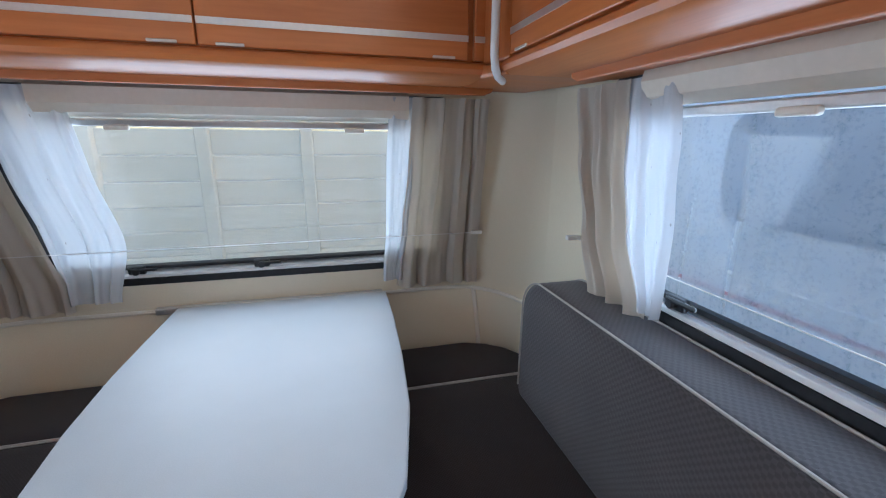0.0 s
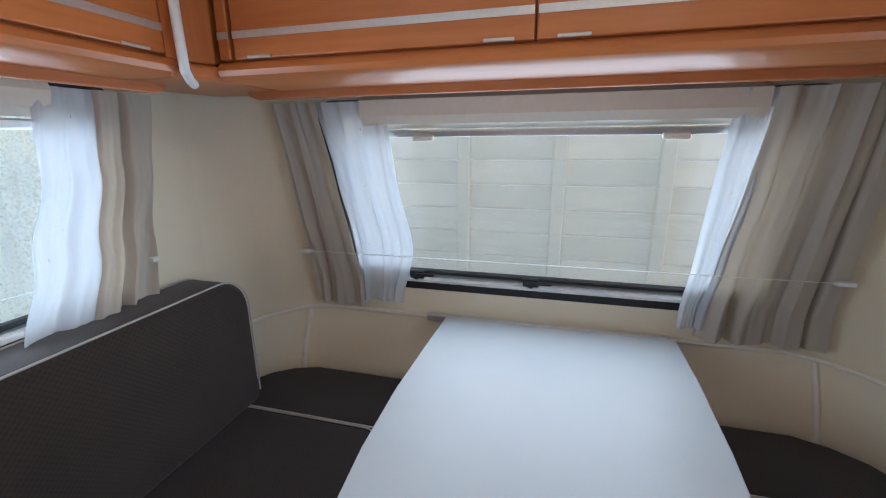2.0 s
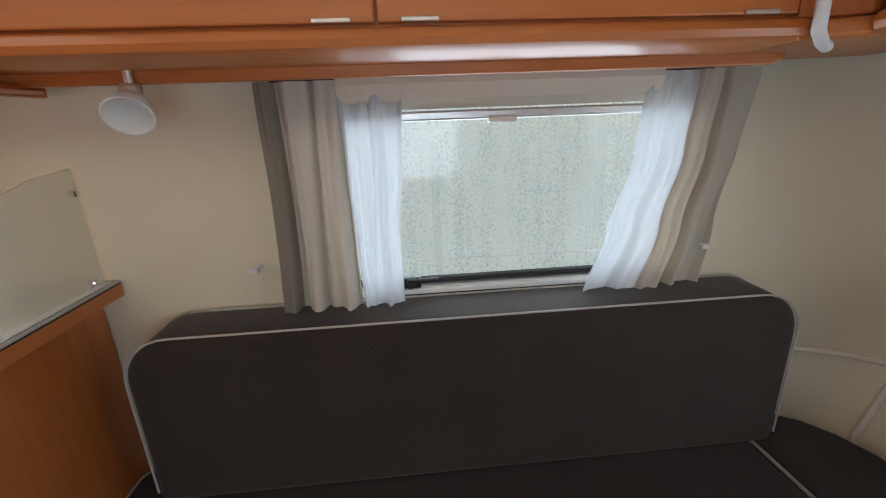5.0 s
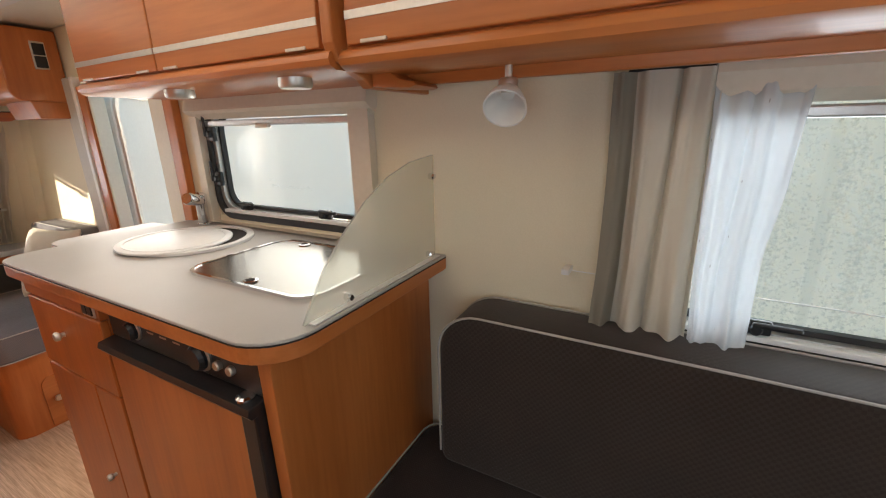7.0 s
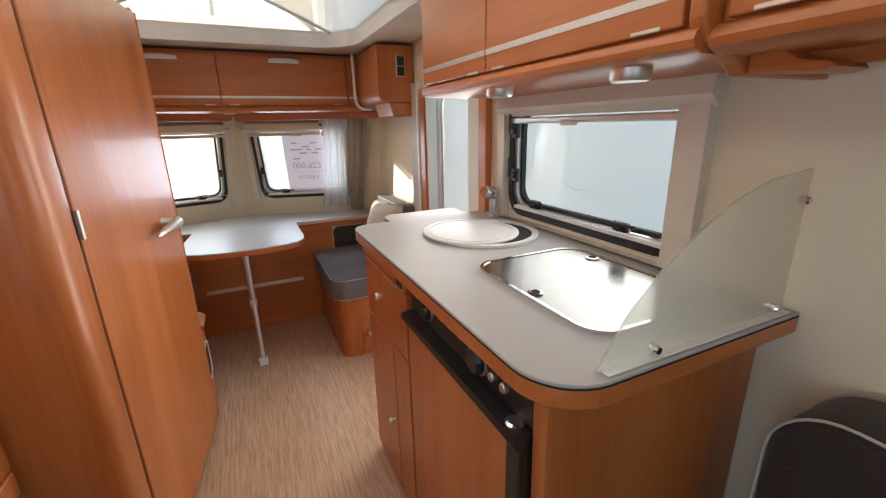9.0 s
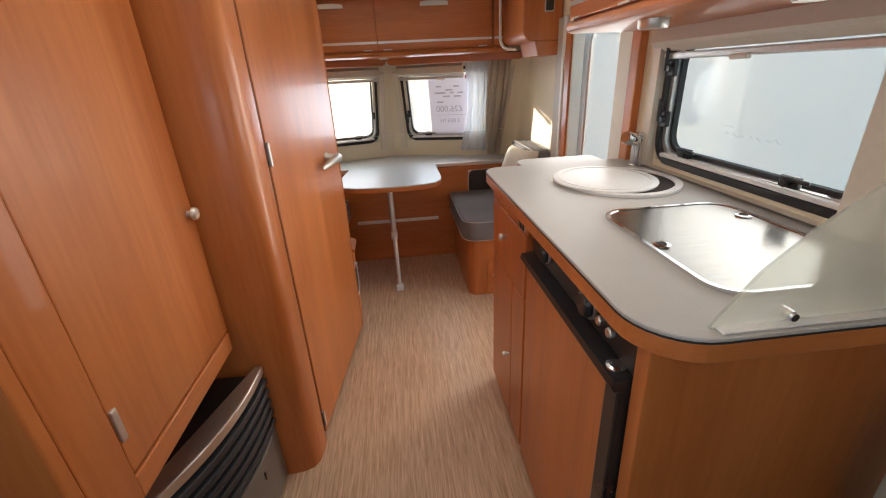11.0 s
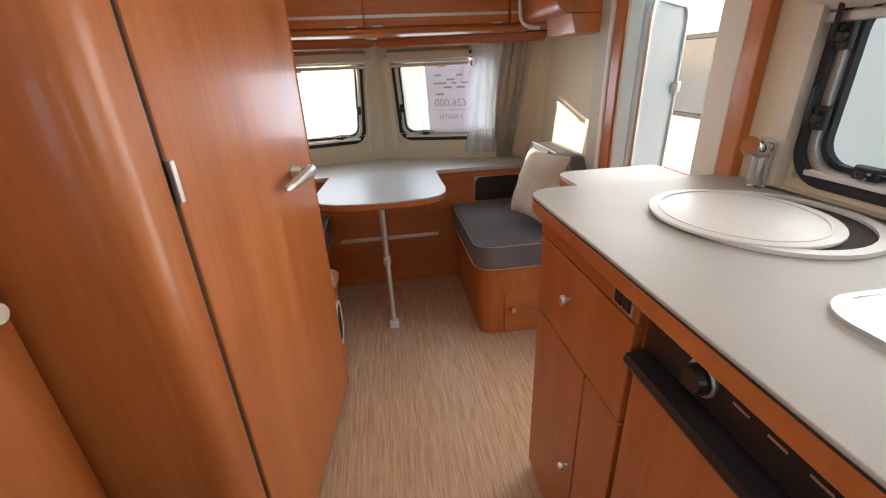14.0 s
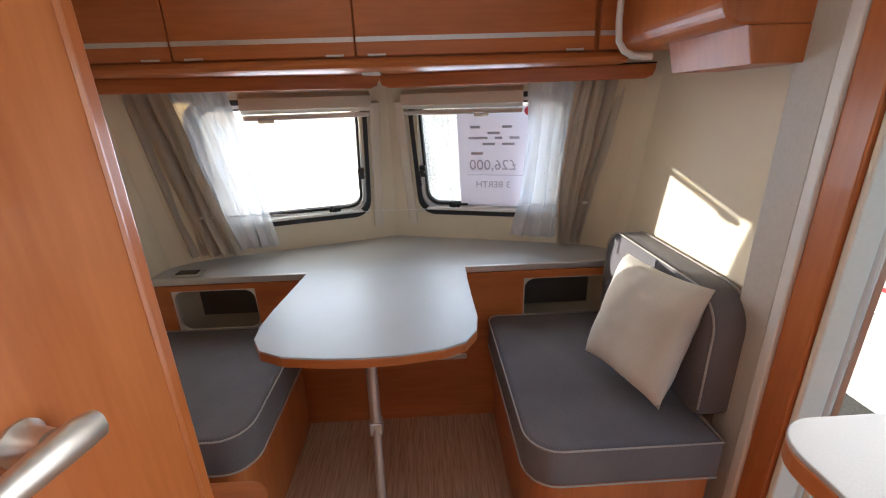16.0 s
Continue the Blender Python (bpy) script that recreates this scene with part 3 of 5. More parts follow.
def make_window(name, m, w, h, label, pane, blind=0.09, catches=(0.5,), tabs=(0.25, 0.75), round_frame=False, stays=(), cut=-0.047, cut_end=None):
    """Local x along the wall, y up, z into the room; origin at the lower left of the opening."""
    cut_end = cut if cut_end is None else cut_end
    win = thing(name, label, "window", m, kind="structure")
    r = 0.07 if round_frame else 0.03
    e = 0.008 if round_frame else 0.014
    part("window_frame", ring(rr(-e, w + e, -e, h + e, r + e), rr(0.010, w - 0.010, 0.012, h - 0.010, r), "z", -0.05, 0.006), black_rubber, win, "black rubber seal")
    part("inner_trim", ring(rr(0.0105, w - 0.0105, 0.0125, h - 0.0105, r), rr(0.026, w - 0.026, 0.030, h - 0.026, r * 0.85), "z", -0.044, -0.006), alu, win, "pale grey inner frame")
    part("pane_seal", ring(rr(0.0265, w - 0.0265, 0.0305, h - 0.0265, r * 0.85), rr(0.036, w - 0.036, 0.042, h - 0.036, r * 0.75), "z", -0.0395, -0.022), black_rubber, win, "thin black pane seal")
    p = part("pane", prism(rr(0.02, w - 0.02, 0.02, h - 0.02, r), "z", -0.045, -0.040), pane, win, "acrylic pane")
    p.visible_shadow = False
    part("sill_bar", box(0.03, w - 0.03, 0.014, 0.027, -0.02, 0.008, 0.003), white_plastic, win, "white lower bar")
    for t_ in catches:
        catch(win, t_ * w, 0.045, -0.004)
    for s_ in stays:
        catch(win, 0.03, s_ * h, -0.004, 1, True)
    if blind:
        part("blind_cassette", prism([(0.0, h - blind + 0.03), (0.014, h - blind + 0.012), (0.04, h - blind + 0.03), (0.05, h - 0.02), (0.04, h + 0.02), (0.0, h + 0.03)], "x", cut, w - cut_end), blind_mat, win, "cream roller blind cassette")
        # profile is given as (depth, height); turn it to face the room
        bar = part("blind_bar", box(max(cut, -0.02), w - max(cut_end, -0.02), h - blind - 0.012, h - blind + 0.008, 0.004, 0.018, 0.004), alu, win, "grey blind pull bar")
        for t_ in tabs:
            part("pull_tab", box(t_ * w - 0.03, t_ * w + 0.03, h - blind - 0.02, h - blind - 0.006, 0.014, 0.03, 0.004), trim_cream, bar)
    return win


def cassette_fix(win):
    """The cassette's profile runs (depth, height) along local x."""
    for c in win.children:
        if c.name.startswith("blind_cassette"):
            for v in c.data.vertices:
                x, y, z = v.co
                v.co = (x, z, y)


fa = math.degrees(math.atan(0.28))
windows = []
windows.append(make_window("window_1", pose(-0.60, 1.415, 0.80, 90) @ pose(0, 0, 0, fa), 1.24, 0.60, "wide front window with cream blind and black catches", pane_front, 0.075, (0.185, 0.49, 0.86), (0.246, 0.755), cut=0.14))
windows.append(make_window("window_2", pose(-W, LWIN[0], LWIN[2], 90, 0, 90), 0.93, 0.5, "side window misted with running condensation drops", pane_wet, 0.08, (0.27, 0.85), (0.5,), cut=0.13))
windows.append(make_window("window_3", pose(W, RWIN[1], RWIN[2], 90, 0, -90), 1.0, 0.5, "bluish misted side window with black lower bar", pane_right, 0.08, (0.26, 0.75), (0.43,), cut=0.13))
windows.append(make_window("window_4", pose(-W, KWIN[0], KWIN[2], 90, 0, 90), 0.71, 0.39, "kitchen window with black rounded rubber frame", pane_kitchen, 0.06, (0.22, 0.75), (0.45,), True, (0.35, 0.75)))
for s, nm in ((1, "window_5"), (-1, "window_6")):
    xa, xb = (0.74, 0.12) if s > 0 else (-0.12, -0.74)
    pa, pb = Vector((xa, rear_y(xa if abs(xa) > 0.2 else 0.12 * s, 0.83), 0.83)), Vector((xb, rear_y(xb, 0.83), 0.83))
    pa.y, pb.y = -(3.50 - 0.30 * abs(xa)) + 0.026, -(3.50 - 0.30 * abs(xb)) + 0.026
    ux = (pb - pa).normalized()
    # facing the rear from inside, left to right runs from +x to -x
    up = Vector((0, 0.22, 1)).normalized()
    nz_ = ux.cross(up).normalized()
    up = nz_.cross(ux)
    mm = Matrix((ux, up, nz_)).transposed().to_4x4()
    mm.translation = pa
    lab = "rear window beaded with drops behind a sheer curtain" if s > 0 else "rear window with a paper price sign on it"
    windows.append(make_window(nm, mm, (pb - pa).length, 0.51, lab, pane_rear, 0.055, (0.76 if s > 0 else 0.25,), (0.42 if s > 0 else 0.46,), True, (), 0.19 if s > 0 else -0.02, -0.02 if s > 0 else 0.19))
    up_ = windows[-1]
    uu = (pb - pa).length
    catch(up_, uu - 0.03 if s > 0 else 0.03, 0.2, -0.004, -1, True)
    e0 = uu + 0.02 if s > 0 else -0.06
    part("blind_guide", box(e0, e0 + 0.04, -0.06, 0.5, 0.0, 0.02, 0.005), blind_mat, up_, "cream side guide")
for w_ in windows:
    cassette_fix(w_)
part("centre_post", tube([(0, rear_y(0, z) + 0.012, z) for z in (0.72, 1.0, 1.2, 1.42)], 0.016), trim_cream, windows[4])
kw = windows[3]
part("blind_surround", ring([(-0.05, -0.022), (0.745, -0.022), (0.745, 0.41), (-0.05, 0.41)], [(-0.012, -0.0215), (0.675, -0.0215), (0.675, 0.39), (-0.012, 0.39)], "z", 0.001, 0.03), blind_mat, kw, "cream surround")


# ---- overhead cupboards ----
def overhead(m, length, doors, label, depth=0.3, handles=True, bottom=1.435, top=1.72):
    """Local x along the front, y up from the floor, z into the room; the face is at z = 0. doors: (start, end)."""
    c = thing("overhead_cupboard", label, "cupboard", m, "overhead cupboards")
    part("carcass", box(0, length, bottom, top, -depth, -0.016), wood_x, c)
    prof = [(-depth, bottom), (-0.004, bottom), (0.004, bottom - 0.006), (0.008, bottom - 0.016), (0.004, bottom - 0.026), (-0.01, bottom - 0.033), (-depth, bottom - 0.033)]
    bm = prism(prof, "x", 0, length)
    for v in bm.verts:
        v.co = (v.co.x, v.co.z, v.co.y)
    part("lower_moulding", bm, wood_x, c, "rounded wooden lower edge", smooth=True)
    for a, b in doors:
        d = part("door", box(a + 0.002, b - 0.002, bottom + 0.004, top - 0.015, -0.016, 0.0, 0.003), wood_x, c)
        part("stripe", box(a + 0.003, b - 0.003, bottom + 0.042, bottom + 0.055, -0.001, 0.0015), alu, d, "pale metal inlay")
        if b - a > 0.2:
            for u in (a + 0.06, b - 0.06):
                part("hinge", box(u - 0.026, u + 0.026, bottom + 0.004, bottom + 0.010, -0.001, 0.004, 0.001, 1), nickel, d)
            if handles:
                mid = a + 0.5 * (b - a)
                part("handle", moved(prism([(-0.085, 0), (0.085, 0), (0.08, 0.022), (0.03, 0.028), (-0.03, 0.028), (-0.08, 0.022)], "z", 0.0, 0.012, 0.003), Matrix.Translation((mid, top - 0.055, 0.002))), nickel, d, "satin metal pull")
    return c


def pelmet(m, length, label, rise=0.0):
    p = thing("pelmet", label, "pelmet", m, "curtain pelmets")
    top = 1.402 + rise
    part("board", prism([(0.03, top - 0.043), (length - 0.03, top - 0.043), (length - 0.008, top - 0.034), (length, top - 0.015), (length, top), (0, top), (0, top - 0.015), (0.008, top - 0.034)], "z", -0.014, 0.0, 0.003), wood_x, p)
    # shadow line over the board, put in as a dark strip
    part("top_bead", box(0.0, length, top, top + 0.0045, -0.012, 0.0015, 0.001, 1), dark, p, "dark strip drawn for a shadow groove")
    return p


FX = pose(-0.60, 0.88, 0, 90)
overhead(FX, 1.22, [(0, 0.03), (0.035, 0.62), (0.62, 1.18), (1.19, 1.22)], "orange pear-wood overhead cupboards above the front window", 0.30)
pelmet(pose(-0.70, 1.07, 0, 90), 1.42, "wooden pelmet board under the front cupboards", 0.024)
overhead(pose(-0.64, -0.4785, 0, 90, 0, 90), 1.2935, [(0.012, 0.6585), (0.6585, 1.275)], "orange pear-wood overhead cupboards above the condensation window", 0.28)
pelmet(pose(-0.77, -0.475, 0, 90, 0, 90), 1.385, "wooden pelmet board above the side window", 0.024)
overhead(pose(0.64, 0.81, 0, 90, 0, -90), 1.38, [(0.02, 0.69), (0.69, 1.36)], "orange pear-wood overhead cupboards above the misted window", 0.28)
pelmet(pose(0.77, 0.76, 0, 90, 0, -90), 1.32, "wooden pelmet board above the misted window", 0.024)
overhead(pose(-0.60, -1.515, 0, 90, 0, 90), 0.955, [(0.0, 0.4), (0.4, 0.93)], "glossy reddish overhead cupboards above the kitchen worktop", 0.31, True, 1.43, 1.73)
overhead(pose(-0.74, -2.88, 0, 90, 0, 180) @ Matrix.Translation((-1.64, 0, 0)), 1.66, [(0.02, 0.34), (0.34, 0.86), (0.86, 1.56), (1.57, 1.64)], "orange pear-wood overhead cupboards above the rear windows", 0.3)
for s in (1, -1):
    a = Vector((0.0, -3.10, 0)); b = Vector((s * 0.88, -2.93, 0))
    if s > 0:
        a, b = b, a
    d = (b - a)
    mm = Matrix((d.normalized(), Vector((0, 0, 1)), d.normalized().cross(Vector((0, 0, 1))))).transposed().to_4x4()
    mm.translation = a
    pelmet(mm, d.length, "wooden pelmet board above the rear windows")
lampr = thing("ceiling_spot", "small square nickel lamp under the rear cupboards", "lamp", pose(0.013, -3.0, 1.395))
part("lamp_body", box(-0.03, 0.03, -0.03, 0.03, 0, 0.03, 0.004), nickel, lampr)

# corner fillers and curtain poles
for nm, x, y in (("nw", -0.665, 0.865), ("ne", 0.665, 0.865)):
    s = math.copysign(1, x)
    f_ = thing("corner_cupboard", "rounded wooden corner between overhead cupboards", "cupboard", None, "corner fillers")
    part("carcass", prism([(s * 0.92, 0.80), (s * 0.645, 0.80), (s * 0.615, 0.885), (s * 0.63, 1.15), (s * 0.85, 1.15)], "z", 1.432, 1.72, 0.006), wood_up, f_)
    part("lower_moulding", prism([(s * 0.92, 0.80), (s * 0.638, 0.80), (s * 0.607, 0.885), (s * 0.63, 1.15), (s * 0.85, 1.15)], "z", 1.402, 1.430, 0.008, 3), wood_x, f_, "rounded wooden lower edge")
    pl = thing("grab_pole", "white bent tube in the cupboard corner", "tube", None, "white corner tubes")
    part("tube", tube([(s * 0.61, 0.80, 1.72), (s * 0.61, 0.80, 1.5), (s * 0.611, 0.802, 1.44), (s * 0.618, 0.81, 1.412), (s * 0.635, 0.835, 1.40), (s * 0.66, 0.87, 1.396)], 0.009, 10), white_plastic, pl, smooth=True)


# ---- lounge seating ----
def piping(name_parent, path, closed=False, r=0.0026):
    return part("piping", tube(path, r, 8, closed), piping_mat, name_parent, "pale piping", smooth=True)


def seat_cushion(x0, x1, y0, y1, z0, z1, label, group, r=0.06, corners=(1, 1, 1, 1), mat=None):
    mat = mat or shaded_seat_cloth
    c = thing("seat_cushion", label, "cushion", None, group)
    pts = rr(x0, x1, y0, y1, r, 6, corners)
    bm = prism(pts, "z", z0, z1, 0.018, 3)
    part("cover", bm, mat, c, smooth=True)
    piping(c, [(x, y, z1 - 0.004) for x, y in pts], True)
    piping(c, [(x, y, z0 + 0.006) for x, y in pts], True)
    return c


for s, y0 in ((-1, -0.489), (1, -0.489)):
    xs_ = sorted((s * 0.36, s * 0.92))
    seat_cushion(xs_[0], xs_[1], y0, 1.04, 0.37, 0.50, "dark grey side bench seat cushion with pale piping", "lounge seat cushions")
bm = prism([(-0.915, 1.045), (0.915, 1.045), (0.915, 1.1), (0.9, 1.17), (0.86, 1.23), (0.8, 1.275), (0.72, 1.305), (-0.72, 1.305), (-0.8, 1.275), (-0.86, 1.23), (-0.9, 1.17), (-0.915, 1.1)], "z", 0.37, 0.50, 0.018, 3)
fc = thing("seat_cushion", "dark grey front seat cushion curved into the corners", "cushion", None, "lounge seat cushions")
part("cover", bm, shaded_seat_cloth, fc, smooth=True)
piping(fc, [(-0.9, 1.043, 0.499), (0.9, 1.043, 0.499)])


def backrest(x0, x1, y0, y1, z0, z1, label, mat, face):
    b = thing("backrest_cushion", label, "cushion", None, "backrest cushions")
    pts = rr(y0, y1, z0, z1, 0.10, 8, (0.25, 0.25, 1, 1))
    bm = prism(pts, "x", x0, x1, 0.016, 3)
    part("cover", bm, mat, b, smooth=True)
    xf = x1 - 0.003 if face > 0 else x0 + 0.003
    xw = x0 + 0.006 if face > 0 else x1 - 0.006
    top_run = [q for q in pts if q[1] > z0 + 0.04]
    top_run = [(top_run[0][0], z0 + 0.03)] + top_run + [(top_run[-1][0], z0 + 0.03)]
    piping(b, [(xf, y, z) for y, z in top_run])
    piping(b, [(xw, y, z) for y, z in top_run])
    return b


# left cloth darkened for its shade, right one lightened for the window's light
backrest(-0.92, -0.785, -0.389, 1.08, 0.505, 0.913, "dark grey long backrest cushion with pale piping", shaded_back_cloth, 1)
backrest(0.775, 0.92, -0.45, 0.93, 0.505, 0.892, "dark grey backrest cushion with a checked weave", lit_check_cloth, -1)
for s in (-1, 1):
    b = thing("bench_box", "wooden bench box under the lounge seat", "bench", None, "lounge bench boxes")
    xs_ = sorted((s * 0.385, s * 0.92))
    part("box", box(xs_[0], xs_[1], -0.488, 1.04, 0.0, 0.368, 0.004), wood_y, b)
b = thing("bench_box", "wooden bench box below the front window", "bench", None, "lounge bench boxes")
part("box", box(-0.85, 0.85, 1.045, 1.30, 0.0, 0.368, 0.004), wood_x, b)

# front table
t1 = thing("lounge_table", "large white laminate table on the front wall", "table")
pts = [(-0.262, 1.365), (-0.27, 1.14), (-0.275, 0.94), (-0.268, 0.74), (-0.252, 0.59), (-0.23, 0.47), (-0.18, 0.395), (-0.1, 0.365), (0.07, 0.355), (0.24, 0.365), (0.315, 0.395), (0.353, 0.47), (0.395, 0.67), (0.415, 0.89), (0.428, 1.14), (0.431, 1.365)]
part("tabletop", prism(pts, "z", 0.687, 0.712, 0.004), white_board, t1)
part("leg", joined(tube([(0.07, 0.62, 0.0), (0.07, 0.62, 0.69)], 0.022), box(-0.03, 0.17, 0.53, 0.71, 0, 0.02, 0.006)), alu, t1)
part("wall_bracket", box(-0.33, 0.42, 1.368, 1.392, 0.69, 0.712, 0.003), alu, t1, "aluminium wall rail")

# ---- curtains ----
def curtain(name, rail, out, spans, z0, z1, folds, depth, mat, label, group, seed=0, lean=(0, 0), n=70, nv=26, hem=0.0):
    """Hangs along rail(s, z): spans gives (s0, s1) at heights from top to bottom; out is the way into the room."""
    c = thing(name, label, "curtain", None, group)
    bm = bmesh.new()
    uvl = bm.loops.layers.uv.new("UVMap")
    g = []
    for i in range(n + 1):
        u = i / n
        col = []
        for j in range(nv + 1):
            v = j / nv
            k = v * (len(spans) - 1)
            a = min(int(k), len(spans) - 2)
            q = k - a
            q = q * q * (3 - 2 * q)
            s0 = spans[a][0] * (1 - q) + spans[a + 1][0] * q
            s1 = spans[a][1] * (1 - q) + spans[a + 1][1] * q
            z = z1 + (z0 - z1) * v + hem * math.sin(u * folds * 6.28 + 1) * v
            warp = u + 0.5 / folds * noise.noise(Vector((2.2 * u * folds, 0.8 * v, 7.3 * seed)))
            wob = math.sin(warp * folds * 2 * math.pi + 0.7 * math.sin(2.2 * v + seed)) + 0.3 * math.sin(warp * folds * 4.3 * math.pi + 1.5 * v + seed) + 0.5 * noise.noise(Vector((9 * u, 3 * v, seed)))
            d = depth * (0.55 + 0.45 * v) * wob
            p = Vector(rail(s0 + (s1 - s0) * u, z)) + Vector(out) * (d + depth * 1.3 + 0.010 + lean[0] * v + lean[1] * math.sin(v * math.pi))
            col.append(bm.verts.new(p))
        g.append(col)
    for i in range(n):
        for j in range(nv):
            f_ = bm.faces.new((g[i][j], g[i + 1][j], g[i + 1][j + 1], g[i][j + 1]))
            f_.smooth = True
            for lp, (a, b_) in zip(f_.loops, ((i, j), (i + 1, j), (i + 1, j + 1), (i, j + 1))):
                lp[uvl].uv = (a / n, b_ / nv)
    ob = part("cloth", bm, mat, c, smooth=True)
    so = ob.modifiers.new("thickness", "SOLIDIFY")
    so.thickness = 0.0012
    return c


FR = lambda s, z: (s, front_y(max(z, 0.82)) - 0.02, z)
LR = lambda s, z: (-W + 0.015, s, z)
RR_ = lambda s, z: (W - 0.015, s, z)
BR = lambda s, z: (s, rear_y(max(-0.7, min(0.7, s)), z) + 0.02, z)
G1, G2 = "beige curtains", "white sheer curtains"
curtain("curtain", FR, (0, -1, 0), [(-0.73, -0.59), (-0.73, -0.575), (-0.735, -0.56), (-0.74, -0.545)], 0.725, 1.385, 2.4, 0.015, curtain_mat, "beige curtain gathered beside the front window", G1, 1)
curtain("sheer_curtain", FR, (0, -1, 0), [(-0.60, -0.39), (-0.58, -0.385), (-0.56, -0.36), (-0.56, -0.41)], 0.75, 1.385, 2.6, 0.009, sheer_mat, "white dotted sheer curtain beside the front window", G2, 2, (0.012, 0))
curtain("curtain", FR, (0, -1, 0), [(0.51, 0.752), (0.505, 0.765), (0.49, 0.775), (0.475, 0.785)], 0.725, 1.385, 3.3, 0.018, curtain_mat, "beige curtain gathered beside the front window", G1, 3)
curtain("sheer_curtain", FR, (0, -1, 0), [(0.44, 0.53), (0.435, 0.525), (0.435, 0.51), (0.425, 0.49)], 0.755, 1.385, 1.4, 0.009, sheer_mat, "white dotted sheer curtain beside the front window", G2, 4, (0.012, 0))
curtain("curtain", LR, (1, 0, 0), [(0.83, 0.96), (0.81, 0.945), (0.77, 0.915), (0.725, 0.89)], 0.89, 1.39, 1.8, 0.014, curtain_mat, "beige curtain gathered beside the misted side window", G1, 5)
curtain("sheer_curtain", LR, (1, 0, 0), [(0.72, 0.84), (0.70, 0.82), (0.65, 0.78), (0.60, 0.73)], 0.90, 1.39, 1.4, 0.009, sheer_mat, "white dotted sheer curtain beside the side window", G2, 6, (0.01, 0))
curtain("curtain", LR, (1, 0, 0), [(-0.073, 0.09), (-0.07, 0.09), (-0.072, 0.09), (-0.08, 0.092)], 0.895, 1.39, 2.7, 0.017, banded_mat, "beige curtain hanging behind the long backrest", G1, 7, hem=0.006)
curtain("sheer_curtain", LR, (1, 0, 0), [(0.08, 0.208), (0.085, 0.20), (0.09, 0.185), (0.097, 0.187)], 0.905, 1.39, 1.9, 0.010, sheer_mat, "white dotted sheer curtain beside the side window", G2, 8, (0.01, 0))
curtain("curtain", RR_, (-1, 0, 0), [(0.70, 0.91), (0.69, 0.87), (0.66, 0.82), (0.585, 0.765)], 0.885, 1.39, 2.6, 0.015, curtain_mat, "beige curtain beside the bluish window", G1, 9)
curtain("sheer_curtain", RR_, (-1, 0, 0), [(0.575, 0.715), (0.555, 0.70), (0.54, 0.67), (0.54, 0.60)], 0.91, 1.39, 1.6, 0.010, sheer_mat, "white dotted sheer curtain beside the bluish window", G2, 10, (0.01, 0))
curtain("curtain", RR_, (-1, 0, 0), [(-0.24, -0.08), (-0.24, -0.08), (-0.24, -0.08), (-0.24, -0.08)], 0.90, 1.39, 3, 0.016, curtain_mat, "beige curtain beside the bluish window", G1, 11)
curtain("curtain", BR, (0, 1, 0), [(0.71, 0.90), (0.69, 0.90), (0.67, 0.90), (0.64, 0.89)], 0.725, 1.40, 4, 0.018, curtain_mat, "beige striped curtain drawn aside at the rear window", G1, 12)
curtain("sheer_curtain", BR, (0, 1, 0), [(0.545, 0.73), (0.53, 0.70), (0.515, 0.68), (0.505, 0.66)], 0.745, 1.40, 4, 0.011, sheer_mat, "white dotted sheer curtain at the rear window", G2, 13, (0.01, 0))
curtain("curtain", BR, (0, 1, 0), [(-0.87, -0.69), (-0.85, -0.68), (-0.82, -0.68), (-0.80, -0.70)], 0.715, 1.40, 4, 0.018, curtain_mat, "beige curtain gathered in the rear corner", G1, 14)
curtain("sheer_curtain", BR, (0, 1, 0), [(-0.70, -0.53), (-0.69, -0.545), (-0.685, -0.54), (-0.69, -0.51)], 0.745, 1.40, 3, 0.011, sheer_mat, "white dotted sheer curtain at the rear window", G2, 15, (0.01, 0))

# curtain cords with their brackets
def cord(a, b, label):
    c = thing("stretched_wire", label, "wire", None, "curtain cords")
    part("wire", tube([a, b], 0.0013, 6), white_plastic, c)
    for p in (a, b):
        part("bracket", moved(box(-0.02, 0.02, -0.008, 0.008, -0.006, 0.006, 0.002), Matrix.Translation(p)), white_plastic, c)


cord((-0.72, 1.295, 0.93), (0.76, 1.30, 0.935), "thin white curtain cord across the front window")
cord((-0.905, -0.136, 1.01), (-0.905, 0.9, 1.0), "thin white curtain cord across the side window")
cord((0.905, -0.1, 1.0), (0.905, 0.9, 1.0), "thin white curtain cord across the bluish window")
cord((0.75, -3.2, 0.90), (-0.80, -3.2, 0.90), "thin white curtain cord across the rear windows")


# ---- kitchen ----
kit = thing("kitchen_cabinet", "orange pear-wood kitchen cabinet with drawer and doors", "cabinet")
part("end_panel", prism([(-0.925, 0), (-0.40, 0), (-0.385, 0.93), (-0.925, 0.93)], "y", -0.600, -0.566, 0.002), wood_up, kit)
part("carcass", box(-0.925, -0.395, -1.60, -1.16, 0.0, 0.93), wood_up, kit)
part("back_fill", box(-0.925, -0.42, -1.16, -0.601, 0.0, 0.915), wood_up, kit)
part("top_rail", box(-0.395, -0.378, -1.595, -1.16, 0.86, 0.928, 0.002), wood_y, kit)
dr_ = part("drawer", box(-0.395, -0.376, -1.585, -1.165, 0.645, 0.855, 0.003), wood_up, kit)
d1 = part("door", box(-0.395, -0.376, -1.298, -1.165, 0.05, 0.638, 0.003), wood_up, kit)
d2 = part("door", box(-0.395, -0.376, -1.585, -1.303, 0.05, 0.638, 0.003), wood_up, kit)
